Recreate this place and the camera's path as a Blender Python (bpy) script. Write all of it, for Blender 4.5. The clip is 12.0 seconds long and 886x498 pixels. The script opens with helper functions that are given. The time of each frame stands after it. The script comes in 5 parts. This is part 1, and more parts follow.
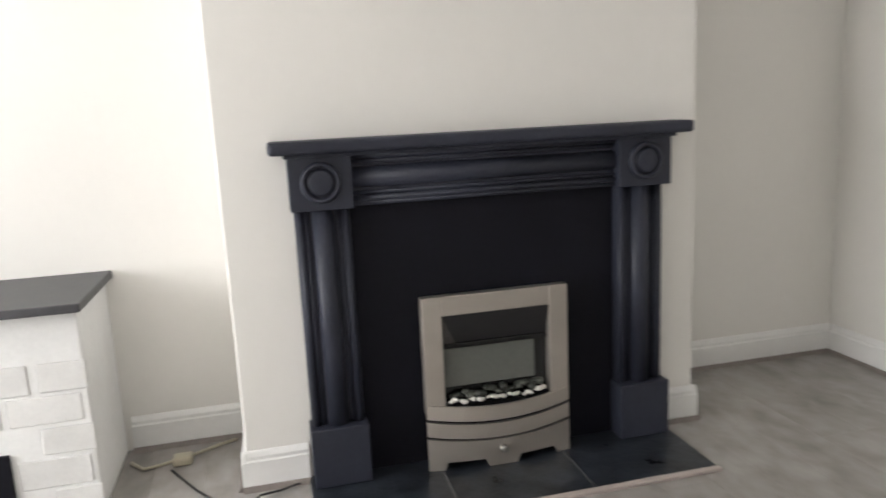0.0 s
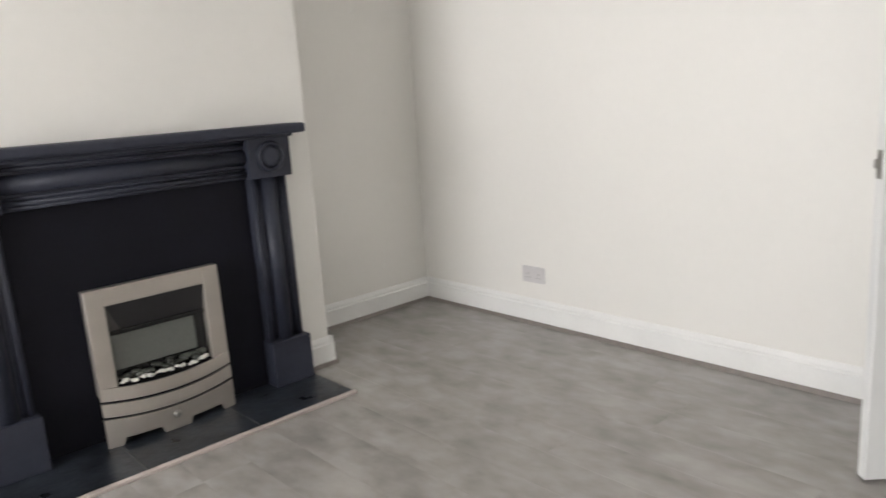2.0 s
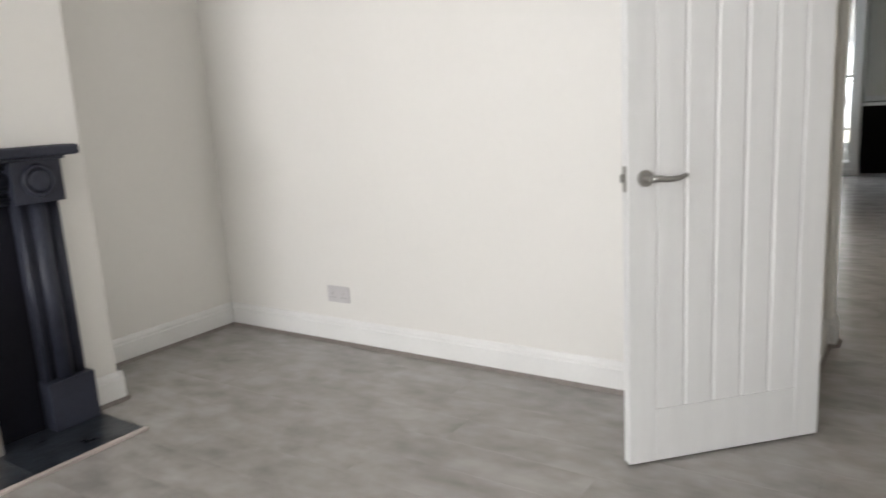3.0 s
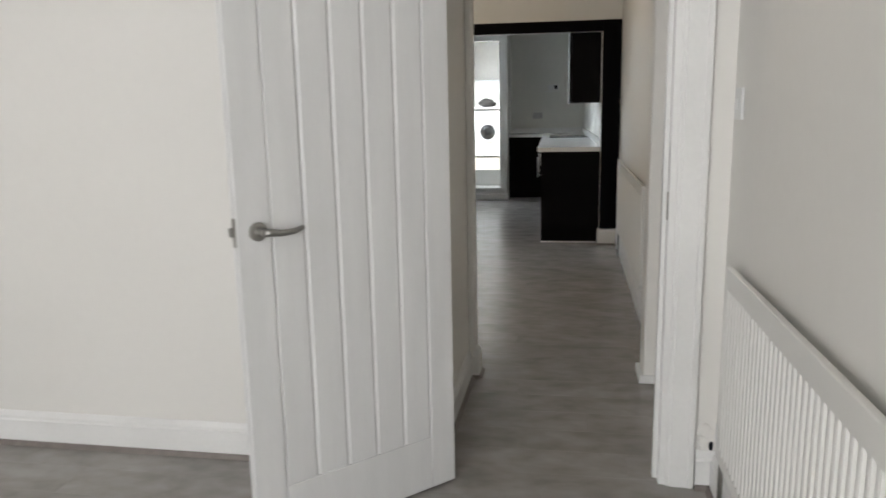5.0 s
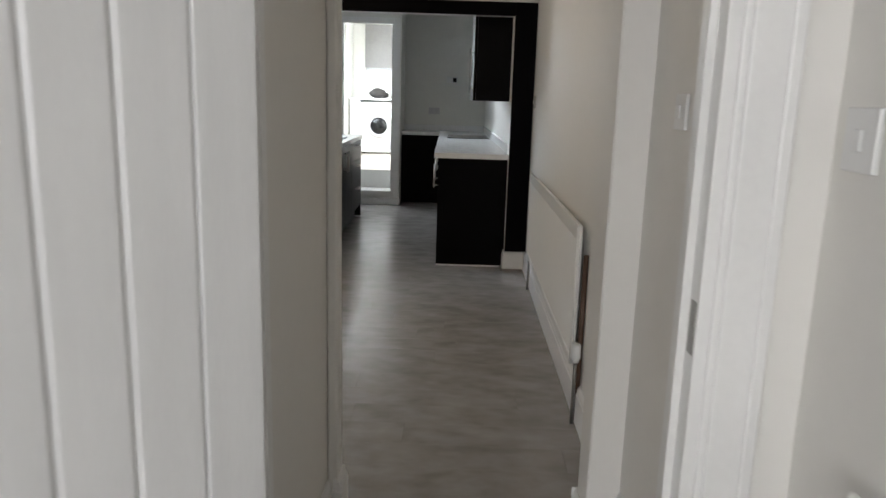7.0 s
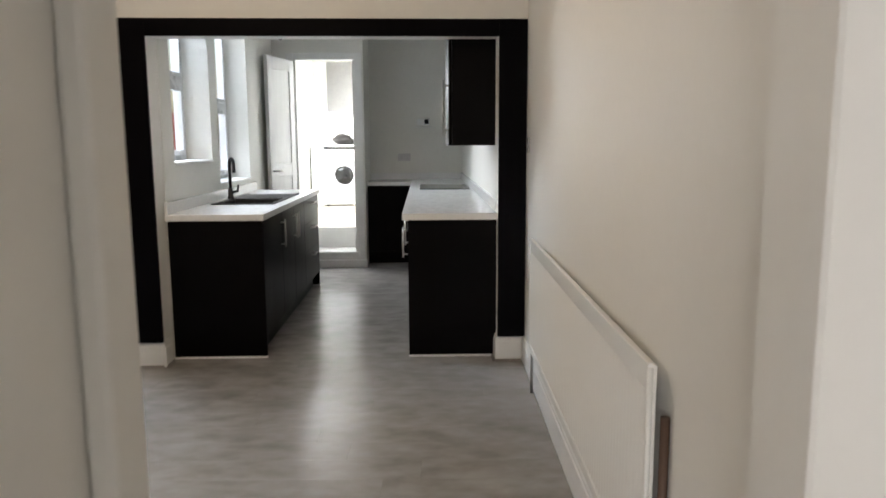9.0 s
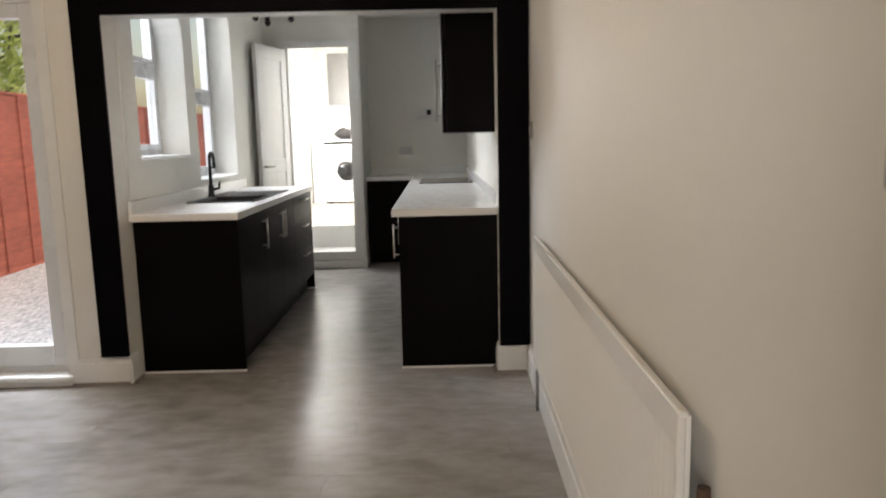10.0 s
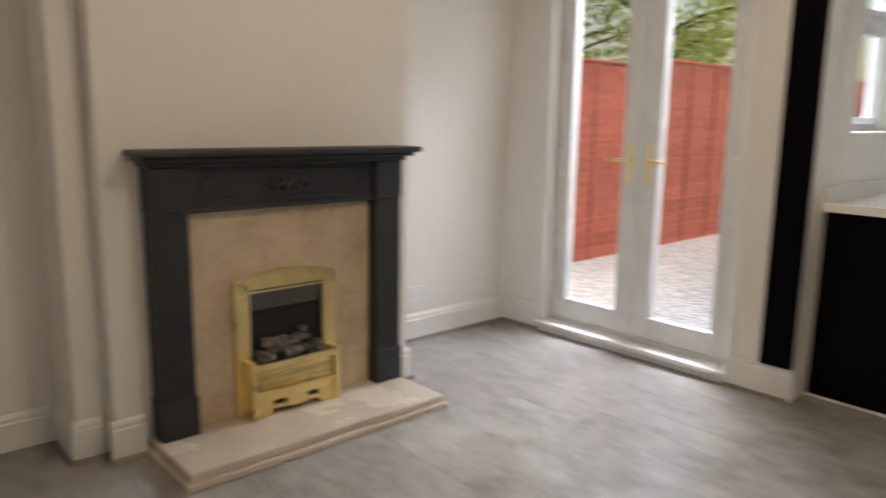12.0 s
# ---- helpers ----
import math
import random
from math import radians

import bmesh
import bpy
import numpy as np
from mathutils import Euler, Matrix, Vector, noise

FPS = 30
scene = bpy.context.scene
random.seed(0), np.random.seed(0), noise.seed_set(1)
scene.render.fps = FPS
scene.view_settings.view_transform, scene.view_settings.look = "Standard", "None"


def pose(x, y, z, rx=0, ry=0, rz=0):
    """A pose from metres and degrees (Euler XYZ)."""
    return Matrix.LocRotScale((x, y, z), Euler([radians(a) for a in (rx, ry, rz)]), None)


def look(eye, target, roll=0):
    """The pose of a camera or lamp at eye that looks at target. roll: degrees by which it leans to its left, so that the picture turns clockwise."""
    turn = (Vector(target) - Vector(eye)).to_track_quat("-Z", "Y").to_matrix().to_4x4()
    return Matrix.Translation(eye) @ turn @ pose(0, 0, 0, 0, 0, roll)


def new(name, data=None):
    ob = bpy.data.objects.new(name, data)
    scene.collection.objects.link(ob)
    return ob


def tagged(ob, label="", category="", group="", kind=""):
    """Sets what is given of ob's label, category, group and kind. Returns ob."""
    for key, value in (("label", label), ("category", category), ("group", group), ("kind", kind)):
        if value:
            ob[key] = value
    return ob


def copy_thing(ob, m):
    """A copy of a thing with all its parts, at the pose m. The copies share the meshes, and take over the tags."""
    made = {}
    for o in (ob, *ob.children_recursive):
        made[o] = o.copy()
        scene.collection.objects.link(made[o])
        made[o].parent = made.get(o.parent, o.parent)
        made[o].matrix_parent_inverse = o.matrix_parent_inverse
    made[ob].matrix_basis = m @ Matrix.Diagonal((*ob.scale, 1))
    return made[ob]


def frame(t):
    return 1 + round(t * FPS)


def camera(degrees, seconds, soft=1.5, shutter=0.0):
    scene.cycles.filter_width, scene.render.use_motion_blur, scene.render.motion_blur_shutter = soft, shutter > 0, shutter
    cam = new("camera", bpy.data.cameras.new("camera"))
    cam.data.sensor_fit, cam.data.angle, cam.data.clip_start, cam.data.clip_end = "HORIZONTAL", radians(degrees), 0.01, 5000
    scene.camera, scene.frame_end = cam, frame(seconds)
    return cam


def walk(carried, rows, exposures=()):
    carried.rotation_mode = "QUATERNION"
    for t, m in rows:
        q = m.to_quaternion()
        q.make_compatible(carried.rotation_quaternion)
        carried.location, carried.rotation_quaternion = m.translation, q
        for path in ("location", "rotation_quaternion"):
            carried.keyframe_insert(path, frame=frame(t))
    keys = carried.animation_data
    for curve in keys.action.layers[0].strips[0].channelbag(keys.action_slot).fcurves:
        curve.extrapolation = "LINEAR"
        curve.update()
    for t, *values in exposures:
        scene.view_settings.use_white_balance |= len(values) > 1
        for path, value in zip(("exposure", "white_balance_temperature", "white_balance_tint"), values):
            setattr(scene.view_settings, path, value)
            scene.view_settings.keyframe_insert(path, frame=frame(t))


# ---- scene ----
cam = camera(63.1, 12.0, soft=1.5, shutter=0.5)
PATH = [
    (0, (1.043, 1.637, 1.219), (1.5, 3.548, 0.845), -2.8),
    (0.5, (1.013, 1.441, 1.241), (1.708, 3.279, 0.871), -2.7),
    (1, (0.891, 1.34, 1.242), (1.835, 3.059, 0.850), -3.4),
    (1.5, (0.788, 1.235, 1.230), (1.93, 2.825, 0.818), -3.9),
    (2, (0.789, 1.143, 1.234), (2.094, 2.598, 0.812), -3.9),
    (2.5, (0.826, 1.08, 1.214), (2.292, 2.374, 0.794), -3.7),
    (3, (0.864, 1.025, 1.224), (2.483, 2.13, 0.828), -3.4),
    (3.5, (0.911, 0.985, 1.263), (2.648, 1.901, 0.883), -3.2),
    (3.7, (0.916, 0.958, 1.254), (2.696, 1.795, 0.895), -3),
    (5.3, (1.359, 0.909, 1.281), (3.3, 1.171, 0.877), -0.8),
    (5.5, (1.457, 0.906, 1.283), (3.4, 1.125, 0.861), -0.6),
    (6, (1.768, 0.942, 1.278), (3.714, 1.078, 0.833), 0.2),
    (6.5, (2.119, 0.971, 1.293), (4.074, 1.027, 0.876), 0.9),
    (7, (2.459, 0.992, 1.316), (4.417, 1.039, 0.912), 1.7),
    (8.8, (3.662, 0.986, 1.330), (5.636, 0.986, 1.007), -0.3),
    (9, (3.765, 0.988, 1.335), (5.744, 0.98, 1.044), -0.3),
    (9.5, (4.025, 0.962, 1.323), (6.009, 0.924, 1.077), -1.4),
    (10, (4.224, 0.873, 1.282), (6.201, 0.908, 0.982), -1.3),
    (10.5, (4.385, 0.837, 1.233), (6.319, 1.19, 0.868), 0.9),
    (11, (4.55, 0.955, 1.234), (6.346, 1.739, 0.836), 2.3),
    (11.5, (4.697, 1.099, 1.246), (6.288, 2.251, 0.874), 1.3),
    (12, (4.779, 1.239, 1.255), (6.024, 2.763, 0.899), 0.9),
]
EXPO = [(0.0, -0.28, 6400, 10), (1.0, -0.28, 6450, 11), (2.0, -0.14, 6350, 10), (3.0, -0.15, 6300, 10), (3.6, -0.25, 6300, 10), (5.3, -0.57, 6300, 9), (6.0, -0.64, 6250, 9), (6.6, -0.57, 6250, 10), (7.2, -0.5, 6250, 10), (8.8, 0.06, 6500, 11), (9.5, 0.03, 6600, 11), (10.0, 0.0, 6950, 13), (11.0, 0.0, 7050, 14), (11.5, -0.07, 7050, 14), (12.0, 0.04, 7000, 14)]
walk(cam, [(t, look(eye, target, roll)) for t, eye, target, roll in PATH], EXPO)
# ---- world, sun and lights ----
world = bpy.data.worlds.new("sky_world")
scene.world = world
world.use_nodes = True
wn = world.node_tree
wn.nodes.clear()
w_out = wn.nodes.new("ShaderNodeOutputWorld")
w_bg = wn.nodes.new("ShaderNodeBackground")
w_sky = wn.nodes.new("ShaderNodeTexSky")
w_sky.sky_type = "NISHITA"
w_sky.sun_disc = False
w_sky.sun_elevation = radians(60)
w_sky.sun_rotation = radians(150)
w_sky.air_density = 1.6
w_sky.dust_density = 3.0
w_bg.inputs["Strength"].default_value = 0.15
wn.links.new(w_sky.outputs["Color"], w_bg.inputs["Color"])
wn.links.new(w_bg.outputs["Background"], w_out.inputs["Surface"])

sun_data = bpy.data.lights.new("sun", "SUN")
sun_data.energy = 2.4
sun_data.angle = radians(12)
sun_data.color = (1.0, 0.95, 0.88)
sun = new("sun", sun_data)
sun.matrix_world = look((10, 0, 12), (9.2, 5.7, 2.0))


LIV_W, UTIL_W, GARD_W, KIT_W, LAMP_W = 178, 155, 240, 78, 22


def area_lamp(name, m, sx, sy, power, colour=(1.0, 0.98, 0.95)):
    """An area lamp in place of sky light: in a window's opening, or added outside."""
    d = bpy.data.lights.new(name, "AREA")
    d.shape, d.size, d.size_y, d.energy, d.color = "RECTANGLE", sx, sy, power, colour
    o = new(name, d)
    o.matrix_world = m
    return o


REAR = Matrix.Translation((7.97, 0.50, 0)) @ Matrix.Rotation(radians(2.5), 4, "Z")   # the rear rooms stand a little askew


KIT = REAR @ Matrix.Translation((0.27, 1.1, 0)) @ Matrix.Rotation(radians(-1.2), 4, "Z") @ Matrix.Diagonal((0.945, 1, 1, 1)) @ Matrix.Translation((-0.27, -1.1, 0))   # the kitchen's own axes


# ---- materials ----
def mat(name, base=(0.8, 0.8, 0.8), rough=0.5, metal=0.0, var=0.06, scale=3.0, fine=60.0, bump=0.1, bump_scale=120.0, spec=0.5, coat=0.0, stretch=(1, 1, 1), dark=None, rnd=0.0, rough_var=0.08, dist=0.002):
    """A painted or plain surface with broad stains, fine grain and relief."""
    m = bpy.data.materials.new(name)
    m.use_nodes = True
    t = m.node_tree
    n, l = t.nodes, t.links
    b = n["Principled BSDF"]
    tc = n.new("ShaderNodeTexCoord")
    mp = n.new("ShaderNodeMapping")
    mp.inputs["Scale"].default_value = stretch
    l.new(tc.outputs["Object"], mp.inputs["Vector"])
    broad = n.new("ShaderNodeTexNoise")
    broad.inputs["Scale"].default_value, broad.inputs["Detail"].default_value = scale, 6
    grain = n.new("ShaderNodeTexNoise")
    grain.inputs["Scale"].default_value, grain.inputs["Detail"].default_value = fine, 4
    for k in (broad, grain):
        l.new(mp.outputs["Vector"], k.inputs["Vector"])
    add = n.new("ShaderNodeMath")
    add.operation = "MULTIPLY_ADD"
    add.inputs[1].default_value = 0.4
    l.new(grain.outputs["Fac"], add.inputs[0])
    l.new(broad.outputs["Fac"], add.inputs[2])
    ramp = n.new("ShaderNodeValToRGB")
    lo = dark or tuple(c * (1 - 2 * var) for c in base)
    hi = tuple(min(1.0, c * (1 + var)) for c in base)
    ramp.color_ramp.elements[0].position, ramp.color_ramp.elements[1].position = 0.45, 0.95
    ramp.color_ramp.elements[0].color, ramp.color_ramp.elements[1].color = (*lo, 1), (*hi, 1)
    l.new(add.outputs[0], ramp.inputs["Fac"])
    colour = ramp.outputs["Color"]
    if rnd:
        info = n.new("ShaderNodeObjectInfo")
        hsv = n.new("ShaderNodeHueSaturation")
        mr = n.new("ShaderNodeMapRange")
        mr.inputs["To Min"].default_value, mr.inputs["To Max"].default_value = 1 - rnd, 1 + rnd
        l.new(info.outputs["Random"], mr.inputs["Value"])
        l.new(mr.outputs["Result"], hsv.inputs["Value"])
        l.new(colour, hsv.inputs["Color"])
        colour = hsv.outputs["Color"]
    l.new(colour, b.inputs["Base Color"])
    rr = n.new("ShaderNodeMapRange")
    rr.inputs["To Min"].default_value, rr.inputs["To Max"].default_value = max(0.02, rough - rough_var), min(1, rough + rough_var)
    l.new(broad.outputs["Fac"], rr.inputs["Value"])
    l.new(rr.outputs["Result"], b.inputs["Roughness"])
    b.inputs["Metallic"].default_value = metal
    b.inputs["Specular IOR Level"].default_value = spec
    b.inputs["Coat Weight"].default_value = coat
    if bump:
        rel = n.new("ShaderNodeTexNoise")
        rel.inputs["Scale"].default_value, rel.inputs["Detail"].default_value = bump_scale, 5
        l.new(mp.outputs["Vector"], rel.inputs["Vector"])
        bp = n.new("ShaderNodeBump")
        bp.inputs["Strength"].default_value, bp.inputs["Distance"].default_value = bump, dist
        l.new(rel.outputs["Fac"], bp.inputs["Height"])
        l.new(bp.outputs["Normal"], b.inputs["Normal"])
    return m


def glass_mat(name, tint=(1, 1, 1), rough=0.0):
    m = bpy.data.materials.new(name)
    m.use_nodes = True
    b = m.node_tree.nodes["Principled BSDF"]
    b.inputs["Base Color"].default_value = (*tint, 1)
    b.inputs["Roughness"].default_value = rough
    b.inputs["Transmission Weight"].default_value = 1.0
    b.inputs["IOR"].default_value = 1.05
    return m


WALL = mat("wall_paint", (0.80, 0.782, 0.745), 0.54, var=0.014, scale=1.2, fine=30, bump=0.07, bump_scale=45, dist=0.004)
WALL_K = mat("kitchen_wall_paint", (0.80, 0.79, 0.74), 0.55, var=0.03, scale=1.2, fine=30, bump=0.12, bump_scale=45, dist=0.004)
CEIL = mat("ceiling_paint", (0.84, 0.83, 0.80), 0.85, var=0.03, scale=1.5, bump=0.15, bump_scale=40)
GLOSS = mat("white_gloss_paint", (0.82, 0.815, 0.80), 0.32, var=0.03, scale=4, bump=0.03, bump_scale=30, dist=0.002)
DOORP = mat("white_door_paint", (0.74, 0.74, 0.735), 0.38, var=0.03, scale=3, bump=0.08, bump_scale=50, stretch=(6, 6, 0.6))
UPVC = mat("white_upvc", (0.76, 0.77, 0.78), 0.28, var=0.02, bump=0.0)
NAVY = mat("charcoal_blue_paint", (0.029, 0.032, 0.048), 0.48, var=0.12, scale=5, bump=0.15, bump_scale=60, dark=(0.020, 0.022, 0.034), spec=0.35)
NAVY2 = mat("dark_slate_green_paint", (0.017, 0.020, 0.024), 0.50, var=0.12, scale=5, bump=0.15, bump_scale=60)
BLACKP = mat("matt_black_panel", (0.0058, 0.0058, 0.0105), 0.7, var=0.2, scale=4, bump=0.1, spec=0.2)
FRAMEP = mat("black_brown_frame_paint", (0.0020, 0.0016, 0.0026), 0.55, var=0.15, scale=4, bump=0.2, bump_scale=30, spec=0.05)
UNIT = mat("black_gloss_cabinet", (0.0032, 0.0025, 0.0027), 0.32, var=0.15, scale=2, bump=0.03, bump_scale=15, spec=0.06)
WORKTOP = mat("white_speckled_worktop", (0.83, 0.83, 0.82), 0.22, var=0.025, scale=30, fine=400, bump=0.02)
SLATE = mat("black_slate_tile", (0.022, 0.026, 0.034), 0.30, var=0.45, scale=9, fine=80, bump=0.5, bump_scale=25, dist=0.004, rnd=0.25)
GROUT = mat("dark_grout", (0.15, 0.15, 0.155), 0.9, var=0.2)
TRIM = mat("limed_oak_trim", (0.50, 0.43, 0.40), 0.5, var=0.12, scale=6, stretch=(1, 8, 8))
STEEL = mat("champagne_brushed_steel", (0.53, 0.49, 0.45), 0.40, metal=0.85, var=0.03, scale=5, fine=300, bump=0.02, bump_scale=200, stretch=(1, 1, 3))
COPPER = mat("dull_copper", (0.11, 0.062, 0.04), 0.55, metal=0.1, var=0.15, bump=0.0)
CHROME = mat("satin_nickel", (0.36, 0.35, 0.33), 0.34, metal=1.0, var=0.05, bump=0.0)
BARM = mat("bright_brushed_steel", (0.66, 0.64, 0.61), 0.33, metal=1.0, var=0.04, bump=0.0)
BRASS = mat("polished_brass", (0.88, 0.71, 0.34), 0.30, metal=1.0, var=0.05, scale=14, bump=0.03, bump_scale=40)
MARBLE = mat("beige_marble", (0.56, 0.46, 0.33), 0.24, var=0.12, scale=5, fine=26, bump=0.03, dark=(0.40, 0.31, 0.21))
MARBLE_L = mat("cream_marble_hearth", (0.64, 0.56, 0.47), 0.26, var=0.05, scale=4, fine=24, bump=0.03, dark=(0.54, 0.46, 0.37))
SOOT = mat("sooty_black_metal", (0.012, 0.011, 0.010), 0.75, var=0.3, bump=0.3)
SOOTG = mat("grey_fire_hood", (0.10, 0.095, 0.09), 0.5, metal=0.3, var=0.2)
COAL = mat("grey_ceramic_coal", (0.16, 0.145, 0.135), 0.85, var=0.45, scale=14, bump=0.6, bump_scale=60, rnd=0.5, dist=0.004)
PEBW = mat("white_pebble", (0.72, 0.70, 0.66), 0.5, var=0.1, rnd=0.12)
PEBB = mat("dark_green_grey_pebble", (0.055, 0.060, 0.050), 0.35, var=0.3, rnd=0.5)
HOODM = mat("smoked_grey_metal", (0.020, 0.020, 0.022), 0.32, var=0.1, bump=0.0)
SCREEN = mat("grey_fire_screen", (0.13, 0.135, 0.125), 0.12, var=0.1, bump=0.0)
BLACKGLOSS = mat("black_gloss_plastic", (0.012, 0.012, 0.013), 0.15, var=0.1, bump=0.0)
BRICKW = mat("white_painted_brick", (0.78, 0.775, 0.76), 0.55, var=0.05, scale=8, fine=90, bump=0.5, bump_scale=35, rnd=0.04, dist=0.004)
MORTW = mat("white_painted_mortar", (0.84, 0.84, 0.83), 0.6, var=0.05, bump=0.4)
SLAB = mat("dark_slate_slab", (0.055, 0.055, 0.062), 0.45, var=0.2, scale=7, bump=0.2)
RADW = mat("radiator_enamel", (0.80, 0.79, 0.76), 0.30, var=0.0, bump=0.0, rough_var=0.0)
SWITCH_G = mat("brushed_grey_plate", (0.42, 0.41, 0.40), 0.35, metal=0.6, var=0.05)
SOCKET_W = mat("pale_grey_plastic", (0.60, 0.58, 0.58), 0.35, var=0.03, bump=0.0)
PLASTICW = mat("white_plastic", (0.80, 0.80, 0.79), 0.3, var=0.02, bump=0.0)
SINK = mat("black_composite_sink", (0.018, 0.018, 0.020), 0.42, var=0.2, fine=300, bump=0.2, bump_scale=300)
HOB = mat("black_glass_hob", (0.05, 0.052, 0.055), 0.08, var=0.05, bump=0.0)
FENCE = mat("red_cedar_stain", (0.33, 0.085, 0.052), 0.7, var=0.18, scale=4, fine=60, bump=0.4, bump_scale=40, stretch=(1, 1, 5), rnd=0.12, dist=0.004)
GRAVEL = mat("pale_gravel", (0.55, 0.53, 0.51), 0.9, var=0.35, scale=28, fine=110, bump=1.0, bump_scale=55, dist=0.03)
LEAF = mat("green_leaf", (0.44, 0.50, 0.15), 0.5, var=0.15, scale=3, bump=0.1, rnd=0.3)
BARK = mat("grey_bark", (0.12, 0.09, 0.07), 0.9, var=0.3, scale=8, bump=0.8, bump_scale=30)
BRICKR = mat("red_house_brick", (0.33, 0.15, 0.10), 0.85, var=0.25, scale=9, bump=0.4)
CABLE = mat("cream_cable", (0.45, 0.40, 0.30), 0.5, var=0.1, bump=0.0)
CABLEB = mat("black_cable", (0.02, 0.02, 0.02), 0.5, var=0.1, bump=0.0)
BLIND = mat("grey_roller_blind", (0.30, 0.29, 0.28), 0.8, var=0.05, scale=20, bump=0.2, bump_scale=200)
UFLOOR = mat("beige_utility_vinyl", (0.52, 0.46, 0.38), 0.4, var=0.08, scale=5)
BAGM = mat("grey_fabric_bag", (0.035, 0.030, 0.027), 0.8, var=0.3, scale=12, bump=0.5)
GLASS = glass_mat("window_glass")
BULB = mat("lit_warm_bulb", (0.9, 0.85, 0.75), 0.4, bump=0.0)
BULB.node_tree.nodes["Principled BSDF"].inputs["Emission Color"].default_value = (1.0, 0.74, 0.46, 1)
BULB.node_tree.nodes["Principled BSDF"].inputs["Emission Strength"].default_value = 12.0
DARKG = glass_mat("washer_glass", (0.25, 0.27, 0.30))


def translucent(m, weight):
    """Lets some of the light through thin leaves."""
    t = m.node_tree
    b = t.nodes["Principled BSDF"]
    tr = t.nodes.new("ShaderNodeBsdfTranslucent")
    mx = t.nodes.new("ShaderNodeMixShader")
    mx.inputs["Fac"].default_value = weight
    t.links.new(b.inputs["Base Color"].links[0].from_socket, tr.inputs["Color"])
    t.links.new(b.outputs["BSDF"], mx.inputs[1])
    t.links.new(tr.outputs["BSDF"], mx.inputs[2])
    t.links.new(mx.outputs["Shader"], t.nodes["Material Output"].inputs["Surface"])


translucent(LEAF, 0.6)


def plank_mat():
    """Grey limed wood plank: long smeared grain, pale and dark patches, satin sheen."""
    m = bpy.data.materials.new("grey_wood_plank")
    m.use_nodes = True
    t = m.node_tree
    n, l = t.nodes, t.links
    b = n["Principled BSDF"]
    place = n.new("ShaderNodeNewGeometry")
    info = n.new("ShaderNodeObjectInfo")
    off = n.new("ShaderNodeVectorMath")
    off.operation = "MULTIPLY_ADD"
    off.inputs[1].default_value = (0.10, 0.16, 0.0)
    l.new(info.outputs["Random"], off.inputs[0])
    l.new(place.outputs["Position"], off.inputs[2])
    cols = []
    for sc, st, det in ((3.4, (2.0, 1.0, 1), 3), (9.0, (1.5, 0.9, 1), 3), (1.1, (1, 1, 1), 3)):
        mp = n.new("ShaderNodeMapping")
        mp.inputs["Scale"].default_value = st
        l.new(off.outputs["Vector"], mp.inputs["Vector"])
        k = n.new("ShaderNodeTexNoise")
        k.inputs["Scale"].default_value, k.inputs["Detail"].default_value, k.inputs["Distortion"].default_value = sc, det, 0.2
        l.new(mp.outputs["Vector"], k.inputs["Vector"])
        cols.append(k)
    a = n.new("ShaderNodeMath")
    a.operation = "MULTIPLY_ADD"
    a.inputs[1].default_value = 0.70
    l.new(cols[1].outputs["Fac"], a.inputs[0])
    l.new(cols[0].outputs["Fac"], a.inputs[2])
    a2 = n.new("ShaderNodeMath")
    a2.operation = "MULTIPLY_ADD"
    a2.inputs[1].default_value = 0.3
    l.new(cols[2].outputs["Fac"], a2.inputs[0])
    l.new(a.outputs[0], a2.inputs[2])
    ramp = n.new("ShaderNodeValToRGB")
    e = ramp.color_ramp.elements
    e[0].position, e[0].color = 0.52, (0.224, 0.206, 0.196, 1)
    e[1].position, e[1].color = 1.0, (0.375, 0.353, 0.339, 1)
    mid = e.new(0.80)
    mid.color = (0.315, 0.294, 0.279, 1)
    half = n.new("ShaderNodeMath")
    half.operation = "MULTIPLY"
    half.inputs[1].default_value = 0.80
    l.new(a2.outputs[0], half.inputs[0])
    l.new(half.outputs[0], ramp.inputs["Fac"])
    hsv = n.new("ShaderNodeHueSaturation")
    mr = n.new("ShaderNodeMapRange")
    mr.inputs["To Min"].default_value, mr.inputs["To Max"].default_value = 0.98, 1.02
    l.new(info.outputs["Random"], mr.inputs["Value"])
    l.new(mr.outputs["Result"], hsv.inputs["Value"])
    l.new(ramp.outputs["Color"], hsv.inputs["Color"])
    l.new(hsv.outputs["Color"], b.inputs["Base Color"])
    rr = n.new("ShaderNodeMapRange")
    rr.inputs["To Min"].default_value, rr.inputs["To Max"].default_value = 0.20, 0.29
    l.new(cols[0].outputs["Fac"], rr.inputs["Value"])
    l.new(rr.outputs["Result"], b.inputs["Roughness"])
    bp = n.new("ShaderNodeBump")
    bp.inputs["Strength"].default_value, bp.inputs["Distance"].default_value = 0.04, 0.001
    l.new(cols[1].outputs["Fac"], bp.inputs["Height"])
    l.new(bp.outputs["Normal"], b.inputs["Normal"])
    return m


PLANK = plank_mat()


